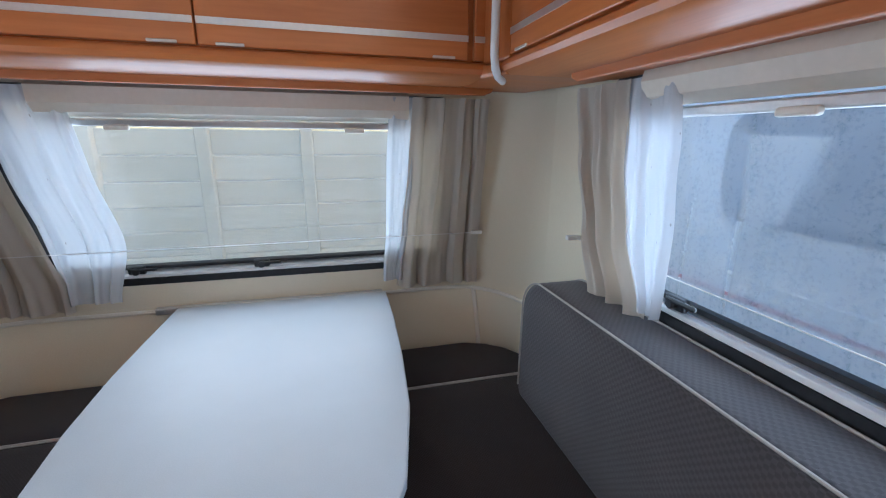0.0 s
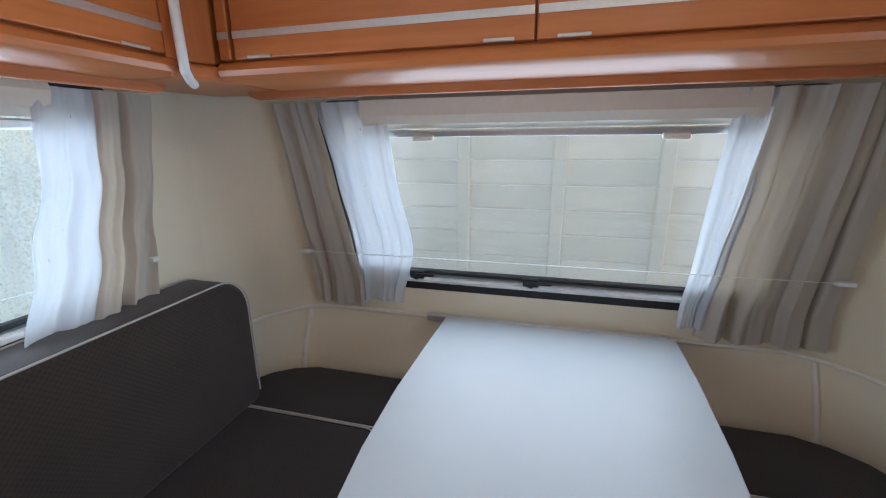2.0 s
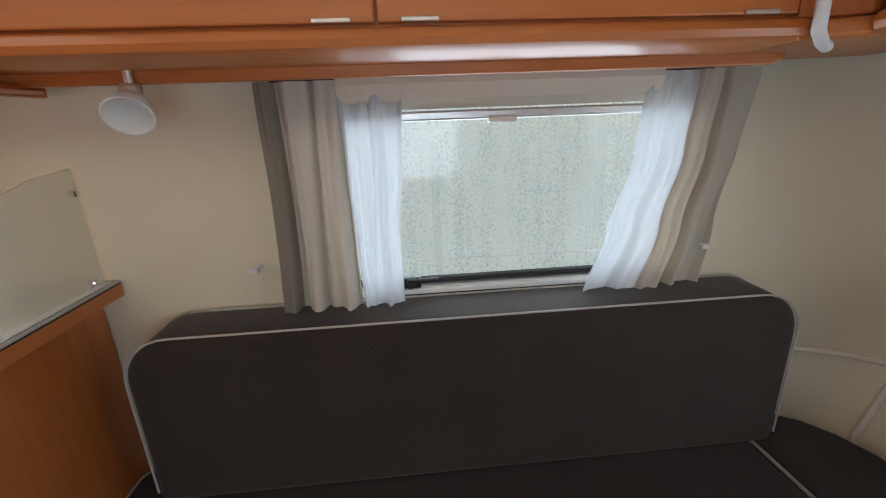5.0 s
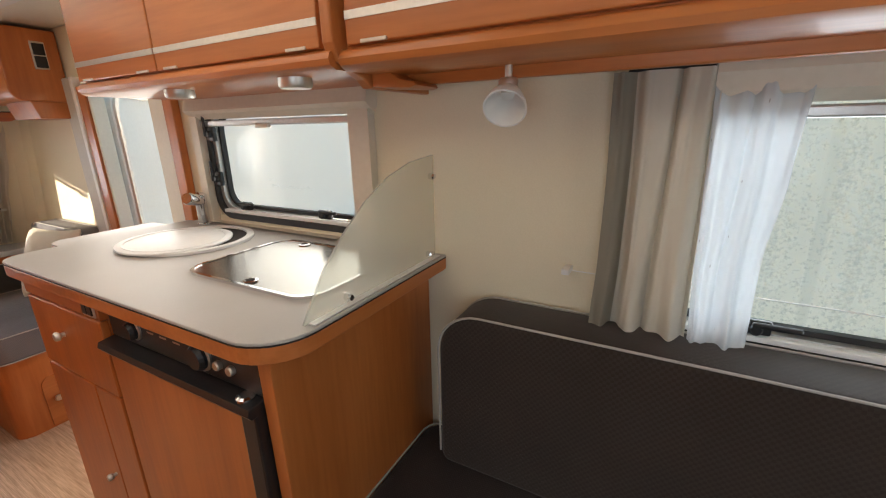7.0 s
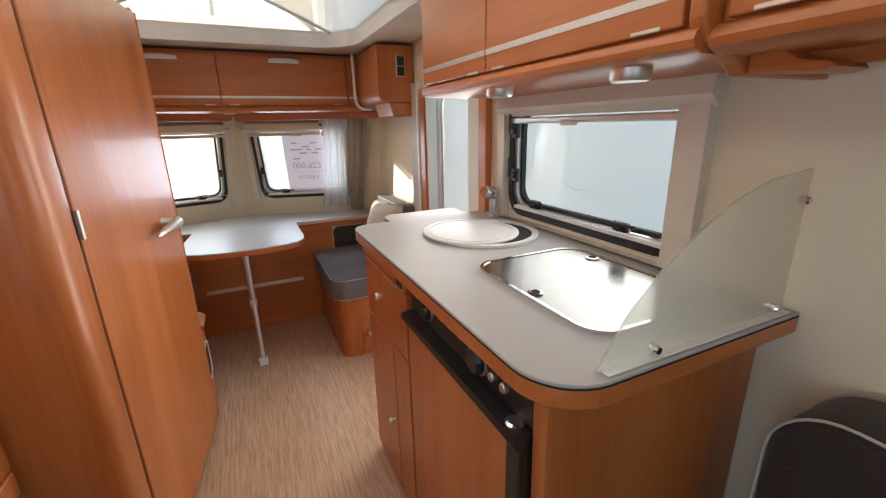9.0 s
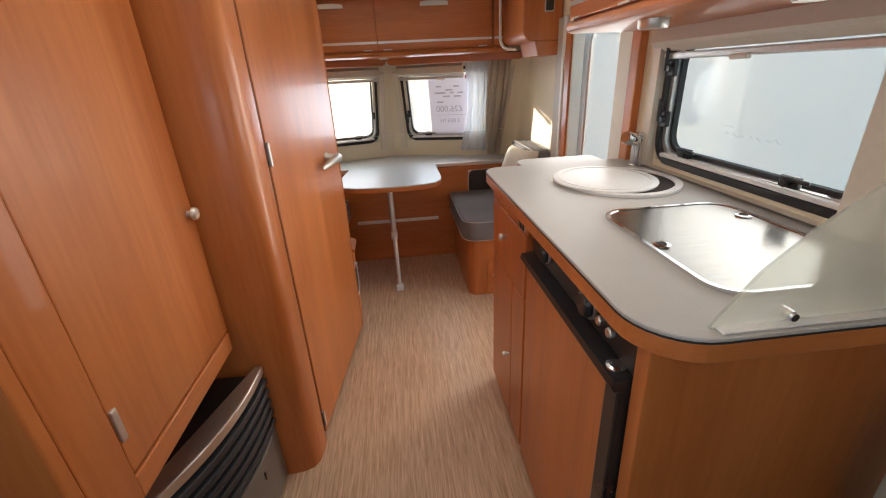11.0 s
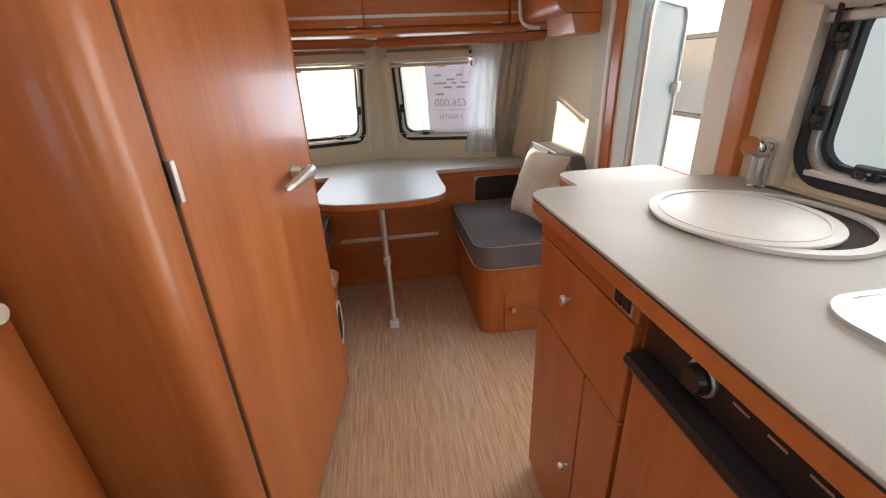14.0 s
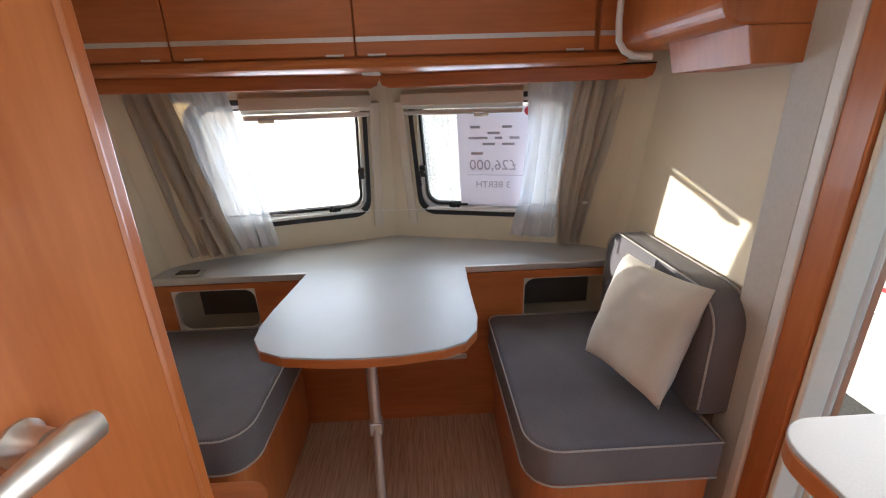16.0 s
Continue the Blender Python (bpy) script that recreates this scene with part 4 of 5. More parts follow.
part("plinth", box(-0.41, -0.40, -1.59, -1.165, 0.0, 0.05), dark, kit)


def knob(parent, x, y, z, rz, r=0.013):
    return part("knob", moved(lathe([(r * 0.55, 0), (r * 0.5, 0.008), (r, 0.013), (r, 0.019), (r * 0.8, 0.023)], None, 18), pose(x, y, z) @ pose(0, 0, 0, 0, 90, rz)), nickel, parent, "round satin nickel knob", smooth=True)


knob(dr_, -0.376, -1.40, 0.77, 0)
knob(d2, -0.376, -1.33, 0.33, 0, 0.010)
sw = part("switch_plate", box(-0.379, -0.374, -1.235, -1.175, 0.865, 0.915, 0.002), nickel, kit, "double black switch in a metal frame")
for k in (0, 1):
    part("rocker", box(-0.375, -0.371, -1.228 + 0.026 * k, -1.206 + 0.026 * k, 0.871, 0.909, 0.002), black_plastic, sw)

fr = thing("fridge", "built-in fridge with wooden door and black control strip", "fridge")
part("casing", box(-0.62, -0.40, -1.155, -0.603, 0.0, 0.912), black_plastic, fr)
fd = part("door", box(-0.40, -0.376, -1.15, -0.655, 0.03, 0.79, 0.003), wood_up, fr)
part("door_edge", box(-0.40, -0.370, -0.654, -0.606, 0.03, 0.80, 0.006), black_plastic, fd, "black door edge")
part("handle_bar", prism([(-0.40, 0.792), (-0.362, 0.792), (-0.356, 0.802), (-0.36, 0.815), (-0.40, 0.82)], "y", -1.155, -0.606, 0.002), black_plastic, fd, "black handle strip")
part("lock", moved(lathe([(0.018, 0), (0.018, 0.005), (0.013, 0.008)], None, 18), Matrix.Translation((-0.38, -0.64, 0.818))), chrome, fd)
cp = part("control_panel", box(-0.41, -0.392, -1.15, -0.606, 0.822, 0.905, 0.003), black_plastic, fr, "black control panel")
for y, r in ((-1.03, 0.022), (-0.78, 0.028)):
    part("dial", moved(lathe([(r, 0), (r, 0.012), (r * 0.8, 0.02)], None, 20), pose(-0.392, y, 0.863, 0, 90)), black_plastic, cp)
for y, r in ((-1.03, 0.026), (-0.78, 0.033)):
    part("dial_collar", moved(lathe([(r, 0), (r, 0.004), (r * 0.9, 0.006)], None, 24), pose(-0.392, y, 0.863, 0, 90)), nickel, cp, "thin metal collar")
for y in (-0.98, -0.93, -0.88):
    part("symbol", box(-0.3925, -0.3915, y, y + 0.025, 0.866, 0.870), nickel, cp, "pale printed mark")
for y in (-0.725, -0.685):
    part("button", moved(lathe([(0.010, 0), (0.010, 0.008), (0.008, 0.011)], None, 16), pose(-0.392, y, 0.858, 0, 90)), nickel, cp)

wt = thing("kitchen_worktop", "pale grey laminate worktop with rounded wooden edge", "worktop")
pts = rr(-0.925, -0.348, -1.645, -0.510, 0.085, 8, (0, 0.8, 1.2, 0))
part("edge", prism(pts, "z", 0.918, 0.952, 0.003), wood_x, wt, "wooden edge band")
part("top", prism(pts, "z", 0.953, 0.960, 0.002), worktop_mat, wt)
part("seam", prism(rr(-0.924, -0.3472, -1.6458, -0.5092, 0.0855, 8, (0, 0.8, 1.2, 0)), "z", 0.9508, 0.9536), dark, wt, "dark line under the laminate")
fl_ = thing("worktop_flap", "lower pale worktop flap beside the doorway", "worktop")
pts = rr(-0.92, -0.555, -1.955, -1.655, 0.06, 8, (0, 1, 0.2, 0))
part("edge", prism(pts, "z", 0.885, 0.912, 0.003), wood_x, fl_, "wooden edge band")
part("top", prism(pts, "z", 0.912, 0.919, 0.002), worktop_mat, fl_)

sink = thing("sink", "round white sink with a white lid slid across", "sink")


def ellipse(cx, cy, a, b, rot=0, n=40):
    return [(cx + a * math.cos(t_) * math.cos(rot) - b * math.sin(t_) * math.sin(rot), cy + a * math.cos(t_) * math.sin(rot) + b * math.sin(t_) * math.cos(rot)) for t_ in (2 * math.pi * i / n for i in range(n))]


part("bowl_rim", ring(ellipse(-0.715, -1.31, 0.175, 0.185), ellipse(-0.715, -1.31, 0.155, 0.165), "z", 0.961, 0.969), white_plastic, sink)
# shade inside the bowl is a flat dark disc
part("bowl", prism(ellipse(-0.715, -1.31, 0.155, 0.165), "z", 0.961, 0.963), dark, sink, "flat dark disc for the shaded bowl")
lid = part("lid", prism(ellipse(-0.675, -1.33, 0.155, 0.17), "z", 0.9655, 0.973, 0.003), white_plastic, sink, "white plastic lid", smooth=True)
part("lid_ring", ring(ellipse(-0.675, -1.33, 0.137, 0.152), ellipse(-0.675, -1.33, 0.131, 0.146), "z", 0.9725, 0.9745), white_plastic, lid)
hob = thing("hob", "hob under a polished steel and glass lid", "hob")
hp = rr(-0.845, -0.515, -1.035, -0.60, 0.06, 8)
hp2 = rr(-0.837, -0.523, -1.027, -0.608, 0.055, 8)
part("rim", ring(hp, hp2, "z", 0.961, 0.968), chrome, hob)
part("lid", prism(hp2, "z", 0.961, 0.966), steel, hob, "mirror-like steel lid")
for x, y in ((-0.815, -0.923), (-0.541, -0.804)):
    h_ = part("lid_hole", moved(lathe([(0.017, 0), (0.017, 0.003), (0.011, 0.004)], None, 18), Matrix.Translation((x, y, 0.966))), chrome, hob)
    part("hole", moved(lathe([(0.010, 0), (0.010, 0.001)], None, 16), Matrix.Translation((x, y, 0.9695))), dark, h_)
tap = thing("tap", "chrome pull-out kitchen tap", "tap", pose(-0.885, -1.515, 0.96))
part("column", lathe([(0.024, 0), (0.024, 0.004), (0.02, 0.008), (0.02, 0.085), (0.023, 0.09), (0.023, 0.11), (0.012, 0.118)]), chrome, tap, smooth=True)
part("spout", moved(lathe([(0.017, -0.01), (0.02, 0.02), (0.023, 0.055), (0.019, 0.062)]), pose(0.008, 0.004, 0.088, 0, 72, 20)), chrome, tap, smooth=True)

scr = thing("splash_screen", "frosted curved splash screen on the worktop edge", "screen")
pts = [(-0.905, 0.962), (-0.44, 0.962), (-0.455, 0.985), (-0.50, 1.045), (-0.56, 1.10), (-0.63, 1.15), (-0.71, 1.19), (-0.80, 1.215), (-0.905, 1.225)]
p = part("panel", prism(pts, "y", -0.536, -0.531), frosted, scr)
part("foot", box(-0.905, -0.45, -0.54, -0.516, 0.9605, 0.9635, 0.001, 1), white_plastic, scr, "pale mounting strip")
for x, z in ((-0.886, 1.174), (-0.864, 0.976), (-0.551, 0.976)):
    part("bolt", moved(lathe([(0.008, 0), (0.008, 0.018), (0.006, 0.022)], None, 14), pose(x, -0.538, z, -90)), chrome, scr)

for y in (-0.72, -1.14):
    l_ = thing("downlight", "small round satin lamp under the kitchen cupboards", "lamp", pose(-0.66, y, 1.372), "under-cupboard lamps")
    part("housing", lathe([(0.031, 0.004), (0.035, 0.009), (0.035, 0.026)]), nickel, l_, smooth=True)

spot = thing("wall_spot", "spotlight with a white frosted glass cup shade", "lamp", pose(-0.742, -0.275, 1.421))
part("base", box(-0.028, 0.028, -0.04, 0.04, -0.012, 0.004, 0.005), nickel, spot)
part("stem", tube([(0, 0, -0.01), (0, 0, -0.055)], 0.007), nickel, spot)
part("holder", moved(lathe([(0.016, 0), (0.018, 0.02), (0.014, 0.026)]), pose(0.0, 0.0, -0.072)), nickel, spot, smooth=True)
part("shade", moved(lathe([(0.014, 0.0), (0.026, -0.012), (0.036, -0.035), (0.039, -0.05), (0.036, -0.05), (0.033, -0.035), (0.012, -0.008)]), pose(0.0, 0, -0.070, 0, -52, 12)), cloth("opal_glass", (0.86, 0.85, 0.82), 0.22), spot, "frosted white glass", smooth=True)

# bracket where the overheads step between lounge and kitchen
st = thing("cupboard_bracket", "curved wooden bracket ending the kitchen cupboards", "bracket")
bm = prism([(-0.93, 1.37), (-0.70, 1.37), (-0.68, 1.385), (-0.64, 1.40), (-0.61, 1.41), (-0.595, 1.44), (-0.592, 1.72), (-0.93, 1.72)], "y", -0.575, -0.55, 0.004)
part("bracket", bm, wood_up, st)
part("foot", prism([(-0.549, 1.43), (-0.549, 1.372), (-0.46, 1.366), (-0.445, 1.370), (-0.45, 1.377), (-0.485, 1.384), (-0.503, 1.396), (-0.515, 1.418), (-0.53, 1.43)], "x", -0.79, -0.70, 0.003), wood_y, st, "curved wooden foot", smooth=True)

# ---- entrance door ----
df = thing("door_1", "open entrance door with grey rubber seal and window", "door", kind="structure")
part("frame_post", box(-0.965, -0.905, -2.445, -2.346, 0, 1.53, 0.006), post_mat, df, "beige door post")
part("frame_strip", box(-0.965, -0.90, -2.345, -2.317, 0, 1.53, 0.004), white_plastic, df)
part("rubber_strip", box(-0.972, -0.915, -2.249, -2.234, 0, 1.49, 0.005), trim_cream, df)
part("frame_post", box(-0.965, -0.905, -1.77, -1.671, 0, 1.53, 0.006), trim_cream, df)
part("frame_head", box(-0.965, -0.905, -2.235, -1.77, 1.49, 1.53, 0.006), white_plastic, df)
part("wood_trim", box(-0.96, -0.907, -2.316, -2.25, 0, 1.49, 0.004), wood_up, df, "wooden edge strip")
part("wood_trim", box(-0.93, -0.90, -1.67, -1.612, 0.92, 1.5, 0.004), wood_up, df, "wooden post beside the doorway")
lm = pose(-0.985, -2.25, 0, 0, 0, 221)
leaf = part("leaf", prism(rr(0.0, 0.55, 0.02, 1.48, 0.08), "y", -0.015, 0.03, 0.006), white_plastic, df, "white door leaf swung outwards")
leaf.matrix_basis = lm
part("seal", ring(rr(0.005, 0.545, 0.025, 1.475, 0.08), rr(0.03, 0.52, 0.05, 1.45, 0.06), "y", -0.026, -0.016), alu, leaf, "grey rubber seal")
part("door_pocket", prism(rr(0.10, 0.45, 0.15, 0.5, 0.05), "y", -0.03, -0.016, 0.006), white_plastic, leaf)
part("door_latch", box(0.46, 0.53, -0.045, -0.016, 1.10, 1.15, 0.006), alu, leaf)

# ---- wardrobe, heater and washroom ----
wd_ = thing("wardrobe", "orange pear-wood wardrobe with one tall door", "wardrobe")
part("side", box(0.50, 1.076, -0.60, -0.575, 0.585, 1.73, 0.004), wood_up, wd_)
part("lower_side", box(0.59, 0.927, -0.675, -0.58, 0.0, 0.584, 0.004), wood_up, wd_)
part("carcass", box(0.525, 0.925, -1.20, -0.60, 0.60, 1.73), wood_up, wd_)
part("lower_back", box(0.66, 0.925, -1.20, -0.60, 0.0, 0.60), wood_up, wd_)
part("left_stile", box(0.50, 0.525, -0.695, -0.60, 0.585, 1.73, 0.003), wood_up, wd_)
part("bottom_rail", box(0.50, 0.525, -1.165, -0.695, 0.585, 0.64, 0.003), wood_y, wd_)
wdoor = part("door", box(0.503, 0.522, -1.17, -0.698, 0.645, 1.72, 0.003), wood_up, wd_)
knob(wdoor, 0.503, -1.145, 1.008, 180, 0.016)
part("hinge", box(0.497, 0.504, -0.715, -0.700, 0.72, 0.79, 0.002), nickel, wdoor)
wr = thing("washroom", "pear-wood washroom partition with a rounded corner post", "partition", kind="structure")
pts = [(0.93, -1.205), (0.47, -1.205), (0.44, -1.205), (0.40, -1.21), (0.37, -1.222), (0.352, -1.245), (0.345, -1.28), (0.343, -1.335), (0.40, -1.335), (0.42, -1.28), (0.93, -1.28)]
part("corner_post", prism(pts, "z", 0.0, 1.73), wood_up, wr, "rounded pillar", smooth=True)
part("door_gap", box(0.347, 0.36, -1.353, -1.336, 0.03, 1.72), dark, wr)


def wash_door():
    d_ = thing("door_2", "orange pear-wood washroom door with satin lever handle", "door", pose(0.342, -1.353, 0, 0, 0, -90 - 7.0), kind="structure")
    lf = part("leaf", box(0.0, 0.745, 0.0, 0.024, 0.03, 1.71, 0.005), wood_up, d_)
    part("edge_lip", tube([(0.745, 0.004, 0.03), (0.745, 0.004, 1.71)], 0.007, 8), wood_up, lf)
    for z in (0.1, 1.107, 1.66):
        part("hinge", box(-0.006, 0.006, -0.008, 0.003, z - 0.035, z + 0.035, 0.002), nickel, lf)
    h_ = part("handle", moved(lathe([(0.024, 0), (0.024, 0.004), (0.018, 0.010), (0.015, 0.034)], None, 20), pose(0.555, 0, 0.994, 90)), nickel, lf, "satin metal lever handle", smooth=True)
    bm = bmesh.new()
    rows_ = []
    for u, y, z, a, b in ((0.600, -0.046, 0.985, 0.004, 0.009), (0.594, -0.046, 0.986, 0.012, 0.018), (0.57, -0.046, 0.990, 0.015, 0.021), (0.53, -0.045, 0.990, 0.014, 0.019), (0.48, -0.041, 0.987, 0.012, 0.015), (0.43, -0.035, 0.983, 0.010, 0.012), (0.402, -0.031, 0.981, 0.009, 0.010), (0.393, -0.030, 0.980, 0.003, 0.004)):
        rows_.append([bm.verts.new((u, y + a * math.cos(k * math.pi / 8), z + b * math.sin(k * math.pi / 8))) for k in range(16)])
    for p_, q_ in zip(rows_, rows_[1:]):
        for k in range(16):
            bm.faces.new((p_[k], p_[(k + 1) % 16], q_[(k + 1) % 16], q_[k]))
    bm.faces.new(rows_[0]), bm.faces.new(rows_[-1])
    part("lever", bm, nickel, h_, smooth=True)
    return d_


wash_door()
part("rear_wall", box(0.272, 0.93, -2.135, -2.105, 0.0, 1.73, 0.004), wood_up, wr)
part("door_stop", box(0.262, 0.274, -2.135, -2.098, 0.0, 1.73, 0.004), wood_up, wr)
cb = thing("corner_box", "low wooden box with rounded top and oval vent", "cabinet")
part("box", box(0.268, 0.56, -2.31, -2.137, 0.0, 0.45, 0.006), wood_up, cb)
part("top", prism(rr(0.245, 0.58, -2.325, -2.137, 0.06, 6, (1, 0.3, 0, 0)), "z", 0.452, 0.470, 0.004), wood_x, cb)
v_ = part("vent_ring", ring(rr(-2.285, -2.15, 0.165, 0.355, 0.06), rr(-2.274, -2.161, 0.176, 0.344, 0.05), "x", 0.260, 0.2695), white_plastic, cb, "white oval ring")
part("vent_hole", prism(rr(-2.2745, -2.1605, 0.1755, 0.3445, 0.05), "x", 0.264, 0.2685), dark, v_)

# heater: front bows out, dark ribs across
ht = thing("gas_heater", "silver and dark grey gas heater with curved ribs", "heater")


def bow(y):
    k = (y + 1.2) / 0.49
    return 0.455 + 0.135 * k ** 2.4


ys_ = [-1.195 + 0.515 * i / 14 for i in range(15)]


def bowed(z0, z1, proud, deep=0.1):
    return prism([(bow(y) - proud, y) for y in ys_] + [(bow(ys_[-1]) + deep, ys_[-1]), (bow(ys_[0]) + deep, ys_[0])], "z", z0, z1, 0.004)


part("lower_panel", bowed(0.02, 0.24, 0.0), heater_silver, ht, "silver lower panel")
part("top_band", bowed(0.462, 0.492, 0.010, 0.012), nickel, ht, "silver upper rim")
part("top_well", prism([(bow(y) + 0.012, y) for y in ys_] + [(0.655, ys_[-1]), (0.655, ys_[0])], "z", 0.44, 0.458), black_plastic, ht)
part("body", bowed(0.24, 0.439, -0.012), heater_grey, ht)
for k in range(5):
    part("rib", bowed(0.262 + 0.040 * k, 0.284 + 0.040 * k, 0.008 + 0.001 * k, 0.02), heater_grey, ht)
part("dial_ring", moved(ring(ellipse(0, 0, 0.034, 0.034), ellipse(0, 0, 0.031, 0.031), "z", 0, 0.002), Matrix.Translation((0.59, -0.76, 0.459))), nickel, ht, "pale dial scale")
for y_ in (-0.80, -1.06):
    part("clip", box(bow(y_) - 0.003, bow(y_) + 0.004, y_, y_ + 0.006, 0.165, 0.195, 0.001, 1), black_plastic, ht)
part("dial", moved(lathe([(0.026, 0), (0.026, 0.012), (0.02, 0.02)]), Matrix.Translation((0.59, -0.76, 0.459))), black_plastic, ht, smooth=True)

# ---- rear dinette ----
rp = thing("ledge_panel", "pear-wood panel below the rear ledge with two niches", "panel")
holes = [(-0.875, -0.515, 0.455, 0.645), (0.53, 0.85, 0.475, 0.655)]
xs = sorted({-0.925, 0.925, *[h[0] for h in holes], *[h[1] for h in holes]})
zs = sorted({0.0, 0.675, *[h[2] for h in holes], *[h[3] for h in holes]})
bm = sheet(xs, zs, lambda u, v: (u, -3.055, v), lambda u, v: any(h[0] < u < h[1] and h[2] < v < h[3] for h in holes), 0.016)
part("panel", bm, wood_x, rp)
for h in holes:
    nr = part("niche_ring", ring(rr(h[0] - 0.012, h[1] + 0.012, h[2] - 0.012, h[3] + 0.012, 0.05), rr(h[0] + 0.006, h[1] - 0.006, h[2] + 0.006, h[3] - 0.006, 0.04), "y", -3.06, -3.045), trim_cream, rp, "cream niche frame")
    part("niche_back", box(h[0] - 0.02, h[1] + 0.02, -3.24, -3.23, h[2] - 0.02, h[3] + 0.02), heater_silver, nr)
part("table_rail", box(-0.285, 0.315, -3.05, -3.035, 0.29, 0.315, 0.003), alu, rp, "aluminium table rail")
lg = thing("rear_ledge", "white ledge below the rear windows with metal edge", "ledge")
bm = sheet([-0.925 + 1.85 * i / 24 for i in range(25)], [0, 1], lambda u, v: (u, -3.06 if v < 0.5 else min(-3.2, rear_y(max(-0.915, min(0.915, u)), 0.7)), 0.700))
r = bmesh.ops.extrude_face_region(bm, geom=bm.faces[:])
bmesh.ops.translate(bm, verts=[v for v in r["geom"] if isinstance(v, bmesh.types.BMVert)], vec=(0, 0, -0.02))
part("shelf", bm, white_board, lg)
part("edge_strip", box(-0.925, 0.925, -3.06, -3.045, 0.676, 0.703, 0.003), alu, lg, "aluminium edge")

t2 = thing("dinette_table", "white laminate table with wooden edge on one leg", "table")
pts = [(-0.283, -3.045), (0.322, -3.045), (0.335, -2.9), (0.35, -2.75), (0.355, -2.64), (0.345, -2.57), (0.31, -2.51), (0.24, -2.475), (0.13, -2.458), (0.03, -2.453), (-0.07, -2.458), (-0.17, -2.475), (-0.235, -2.505), (-0.27, -2.56), (-0.282, -2.64), (-0.28, -2.78), (-0.28, -2.9)]
part("edge", prism(pts, "z", 0.676, 0.702, 0.003), wood_x, t2, "wooden edge band")
part("top", prism(pts, "z", 0.702, 0.708, 0.002), white_board, t2)
lgp = part("leg", joined(tube([(0.045, -2.64, 0.676), (0.042, -2.605, 0.34)], 0.017, 14)), alu, t2, "folding metal leg", smooth=True)
part("lower_leg", tube([(0.042, -2.605, 0.36), (0.037, -2.53, 0.03)], 0.0145, 14), alu, lgp, smooth=True)
part("joint", moved(box(-0.021, 0.021, -0.02, 0.02, -0.025, 0.025, 0.006), Matrix.Translation((0.043, -2.61, 0.352))), alu, lgp)
part("foot", box(0.012, 0.062, -2.55, -2.50, 0.0, 0.04, 0.008), white_plastic, lgp, "plastic foot")


def ruffled(x0, x1, y0, y1, corners, label):
    c = seat_cushion(x0, x1, y0, y1, 0.370, 0.494, label, "dinette seat cushions", 0.085, corners, lit_seat_cloth)
    return c


ruffled(-0.858, -0.37, -3.03, -2.332, (0, 0.5, 1, 0), "grey dinette seat cushion with pale piping")
ruffled(0.355, 0.92, -3.03, -2.43, (0.5, 0, 0, 1), "grey dinette seat cushion beside the washroom")
b = thing("dinette_bench", "rounded wooden bench box with a hatch", "bench", None, "dinette benches")
part("box", prism(rr(-0.858, -0.40, -3.03, -2.356, 0.06, 8, (0, 0, 1, 0)), "z", 0, 0.369), wood_up, b, smooth=True)
hd = part("hatch", prism(rr(-0.79, -0.515, 0.01, 0.25, 0.04, 6, (0, 0, 1, 1)), "y", -2.357, -2.351, 0.002), wood_x, b)
knob(hd, -0.555, -2.351, 0.14, 90, 0.014)
b = thing("dinette_bench", "wooden bench box beside the washroom", "bench", None, "dinette benches")
part("box", prism(rr(0.40, 0.92, -3.03, -2.45, 0.05, 6, (0, 0, 0, 1)), "z", 0, 0.369), wood_up, b)
backrest(-0.92, -0.822, -3.02, -2.40, 0.505, 0.85, "grey dinette backrest against the side wall", lit_seat_cloth, 1)

# scatter cushion
cu = thing("scatter_cushion", "ivory scatter cushion leaning on the backrest", "cushion", None)
bm = bmesh.new()
N = 22
for sgn in (1, -1):
    g = []
    for i in range(N + 1):
        row = []
        for j in range(N + 1):
            u, v = 2 * i / N - 1, 2 * j / N - 1
            e_ = max(0, (1 - u ** 4) * (1 - v ** 4)) ** 0.5
            pin = 1 - 0.07 * (1 - v * v) * abs(u) ** 3
            pin2 = 1 - 0.07 * (1 - u * u) * abs(v) ** 3
            h_ = 0.055 * e_ + 0.006 * e_ * noise.noise(Vector((3 * u, 3 * v, sgn)))
            row.append(bm.verts.new((0.15 * u * pin, 0.17 * v * pin2, sgn * h_)))
        g.append(row)
    for i in range(N):
        for j in range(N):
            bm.faces.new((g[i][j], g[i + 1][j], g[i + 1][j + 1], g[i][j + 1]))
bmesh.ops.remove_doubles(bm, verts=bm.verts, dist=0.0005)
part("cover", bm, pillow_mat, cu, smooth=True)
py_ = Vector((-0.33, -0.10, 0.94)).normalized()
px_ = Vector((-0.2, 0.95, -0.2)).normalized()
pz_ = px_.cross(py_).normalized()
cm = Matrix((py_.cross(pz_), py_, pz_)).transposed().to_4x4()
cm.translation = Vector((-0.735, -2.56, 0.70))
cu.matrix_world = cm

# box beside the door with its switch, and the white tube
sb = thing("switch_box", "wooden overhead box beside the door with a switch", "cupboard")
part("box", prism(rr(-0.925, -0.72, 1.43, 1.72, 0.05, 8, (0, 1, 0.2, 0)), "y", -2.86, -2.42, 0.006), wood_up, sb)
part("under_box", prism([(-0.925, 1.36), (-0.80, 1.36), (-0.78, 1.43), (-0.925, 1.43)], "y", -2.70, -2.42, 0.004), wood_up, sb)
sp = part("switch_plate", box(-0.875, -0.825, -2.42, -2.412, 1.56, 1.67, 0.003), nickel, sb, "double black switch")
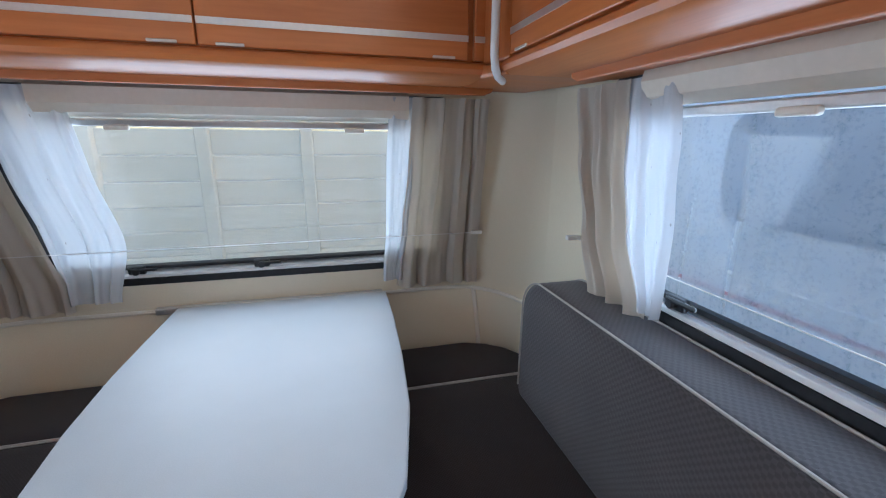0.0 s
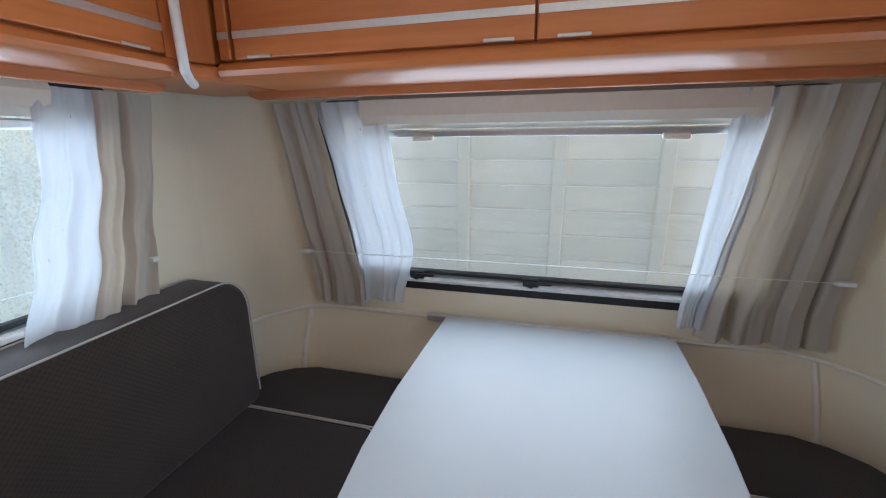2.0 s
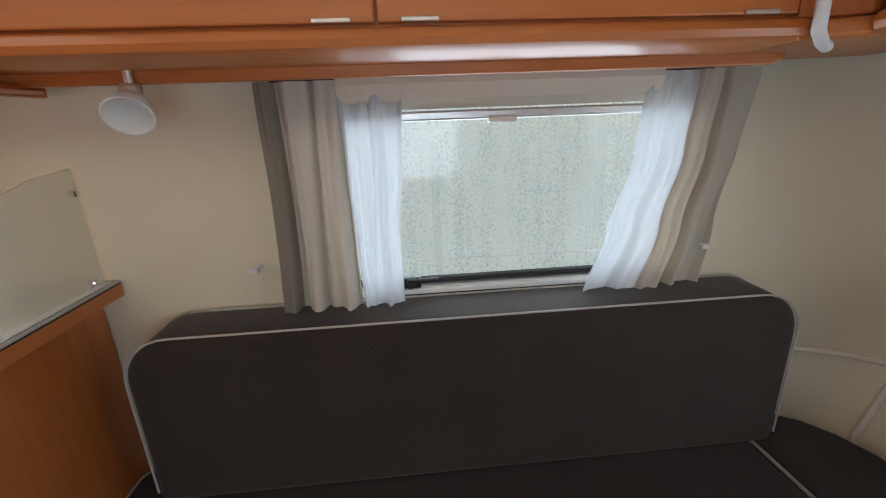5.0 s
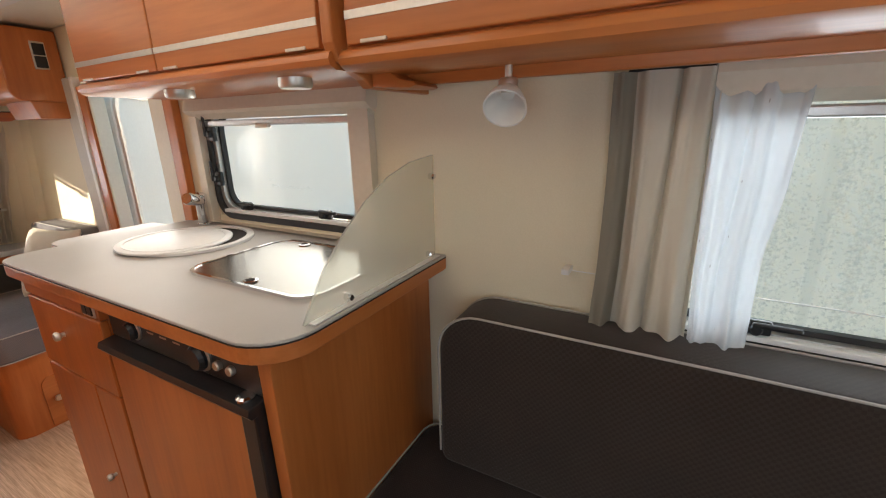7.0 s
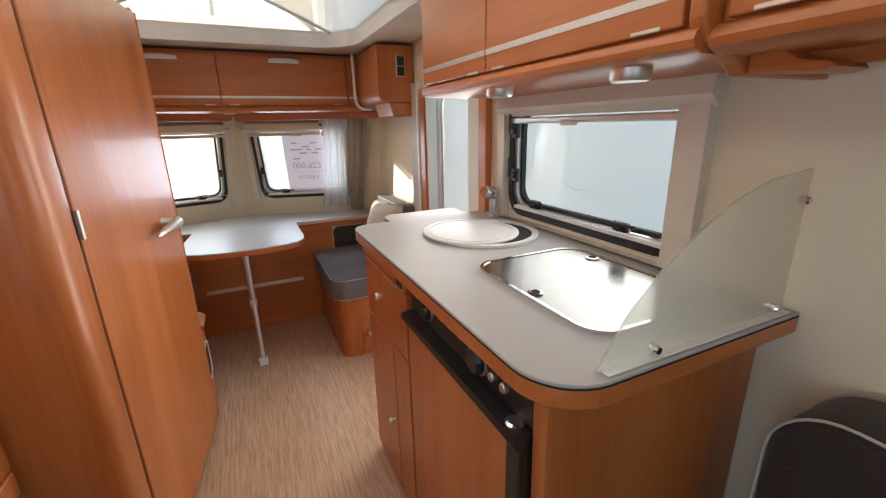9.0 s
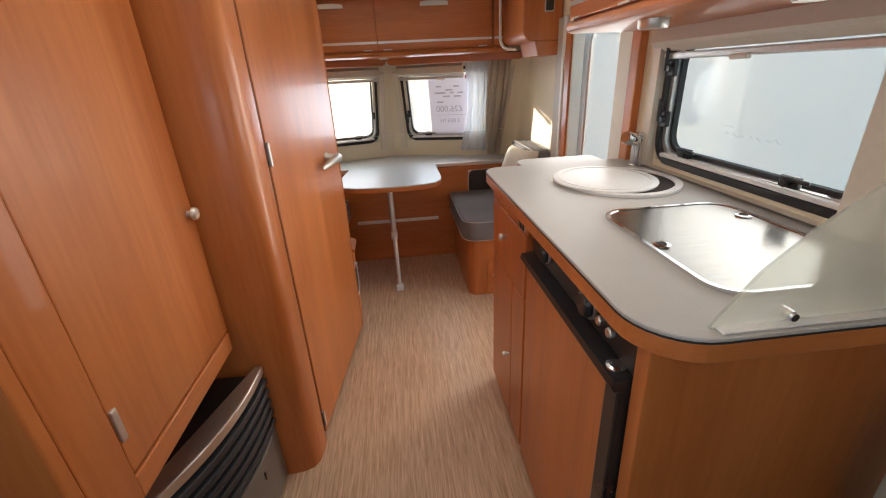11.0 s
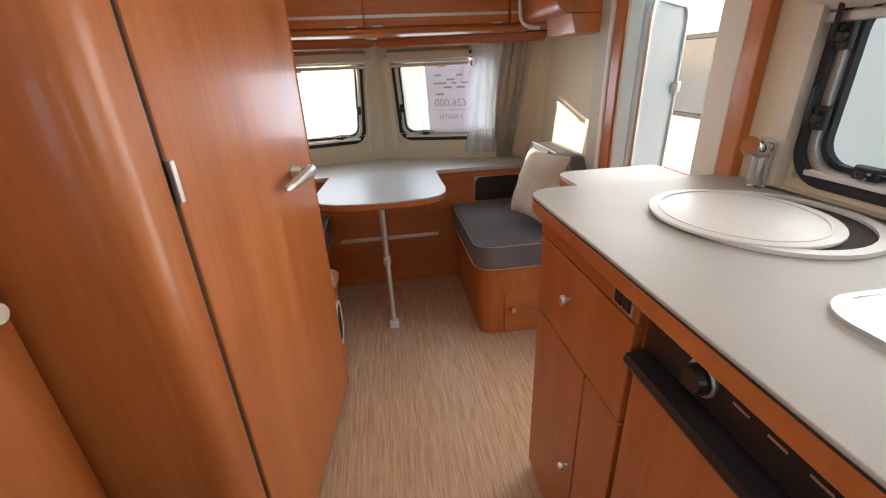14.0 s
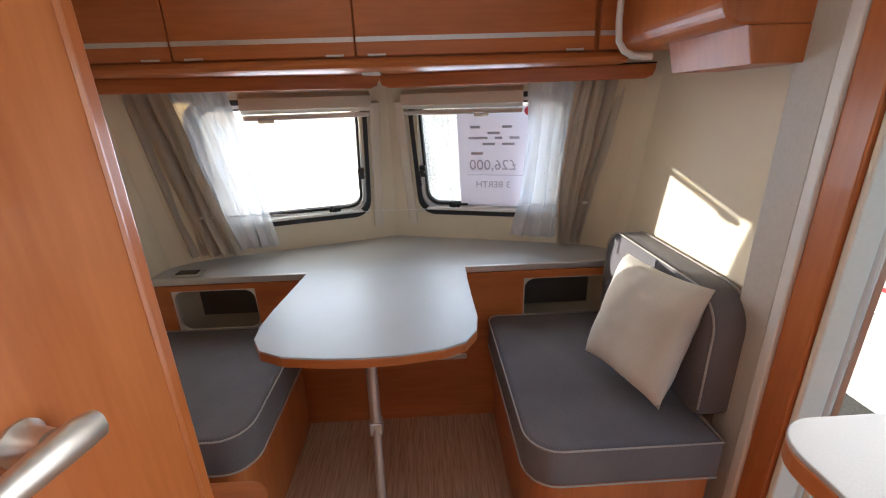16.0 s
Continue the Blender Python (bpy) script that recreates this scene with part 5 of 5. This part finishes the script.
for k in (0, 1):
    part("rocker", box(-0.87, -0.83, -2.412, -2.408, 1.566 + 0.05 * k, 1.612 + 0.05 * k, 0.003), black_plastic, sp)
pl = thing("grab_pole", "white bent tube beside the rear cupboards", "tube", None, "white corner tubes")
part("tube", tube([(-0.69, -2.80, 1.72), (-0.69, -2.80, 1.5), (-0.693, -2.795, 1.45), (-0.705, -2.785, 1.425), (-0.73, -2.78, 1.412), (-0.78, -2.775, 1.408)], 0.009, 10), white_plastic, pl, smooth=True)

# price sign in the rear window, read from outside
sg = thing("price_sign", "lilac paper price sign hung in the rear window", "sign")
dirx = Vector((-0.30, 0.09, 0)).normalized()
upv = Vector((0, 0.19, 1)).normalized()
nv_ = dirx.cross(upv).normalized()
sgm = Matrix((dirx, nv_.cross(dirx), nv_)).transposed().to_4x4()
sgm.translation = Vector((-0.44, -3.31, 1.075))
sg.matrix_world = sgm
part("sheet", prism(rr(-0.155, 0.155, -0.215, 0.215, 0.004, 2), "z", -0.001, 0.0), paper, sg)


def words(text, x, y, size):
    cu_ = bpy.data.curves.new("words", "FONT")
    cu_.body, cu_.size, cu_.align_x, cu_.extrude = text, size, "CENTER", 0.0003
    tmp = new("tmp_words", cu_)
    me = bpy.data.meshes.new_from_object(tmp.evaluated_get(bpy.context.evaluated_depsgraph_get()))
    bpy.data.objects.remove(tmp)
    me.materials.clear()
    me.materials.append(ink)
    me.transform(Matrix.Translation((x, y, 0.001)) @ Matrix.Diagonal((-1, 1, 1, 1)))
    ob = new("lettering", me)
    ob.parent = sg
    return ob


words("£26,000", -0.01, -0.045, 0.062)
words("3 BERTH", -0.01, -0.125, 0.04)
for y, segs in ((0.13, ((-0.1, -0.06), (0.03, 0.07))), (0.105, ((-0.03, 0.02),)), (0.085, ((-0.11, -0.03), (0.0, 0.03), (0.06, 0.1))), (0.06, ((-0.05, 0.0), (0.03, 0.08))), (0.02, ((-0.1, -0.05),)), (-0.07, ((-0.12, 0.12),))):
    for a, b in segs:
        part("line", box(a, b, y, y + (0.002 if b - a > 0.2 else 0.010), 0.0005, 0.0012), ink, sg)
part("badge", prism(ellipse(0.135, 0.195, 0.018, 0.018), "z", 0.0005, 0.0015), red_paint, sg)

so_ = thing("socket_plate", "small black socket cover on the rear ledge", "socket", pose(0.80, -3.10, 0.70))
part("plate", box(-0.05, 0.05, -0.028, 0.028, 0, 0.008, 0.003), nickel, so_)
part("insert", box(-0.04, 0.04, -0.02, 0.02, 0.006, 0.011, 0.002), black_plastic, so_)

for x_ in (-0.03, 0.725):
    part("screw_cap", moved(lathe([(0.006, 0), (0.006, 0.003), (0.003, 0.004)], None, 12), Matrix.Translation((x_, 0.385, 0.03))), nickel, kw)
mark = part("maker_mark", joined(tube([(0.25 + 0.2 * i / 24, 0.115 + 0.005 * math.sin(i * 1.9) + 0.003 * math.sin(i * 0.7), -0.037) for i in range(25)], 0.0007, 6), box(0.235, 0.275, 0.136, 0.1372, -0.0385, -0.0365)), white_plastic, kw, "thin pale scrolled mark")


# ---- the lounge brought to size ----
LOUNGE = {"wall_north", "trim", "window_1", "window_2", "window_3", "overhead_cupboard", "pelmet", "corner_cupboard", "grab_pole", "seat_cushion",
          "backrest_cushion", "bench_box", "lounge_table", "curtain", "sheer_curtain", "stretched_wire"}


def bring_to_size(ob):
    """Enlarges a thing of the lounge about the plan's centre; what would pass the floor or the ceiling is cut back to it."""
    m = ob.matrix_world.copy()
    old = m.copy()
    m.translation = sized(*m.translation)
    ob.matrix_world = m
    low, inv = (-0.05 if ob.name == "wall_north" else 0.0), m.inverted()
    for o in [ob, *ob.children_recursive]:
        if o.type == "MESH":
            for v in o.data.vertices:
                p = sized(*(old @ v.co))
                p.z = max(low, min(1.733 if low == 0 else 1.76, p.z))
                v.co = inv @ p


def middle_y(ob):
    ys = [(ob.matrix_world @ v.co).y for o in [ob, *ob.children_recursive] if o.type == "MESH" for v in o.data.vertices]
    return sum(ys) / len(ys)


for ob_ in [o for o in scene.objects if o.parent is None and o.name.split(".")[0] in LOUNGE]:
    if middle_y(ob_) > -0.5:
        bring_to_size(ob_)
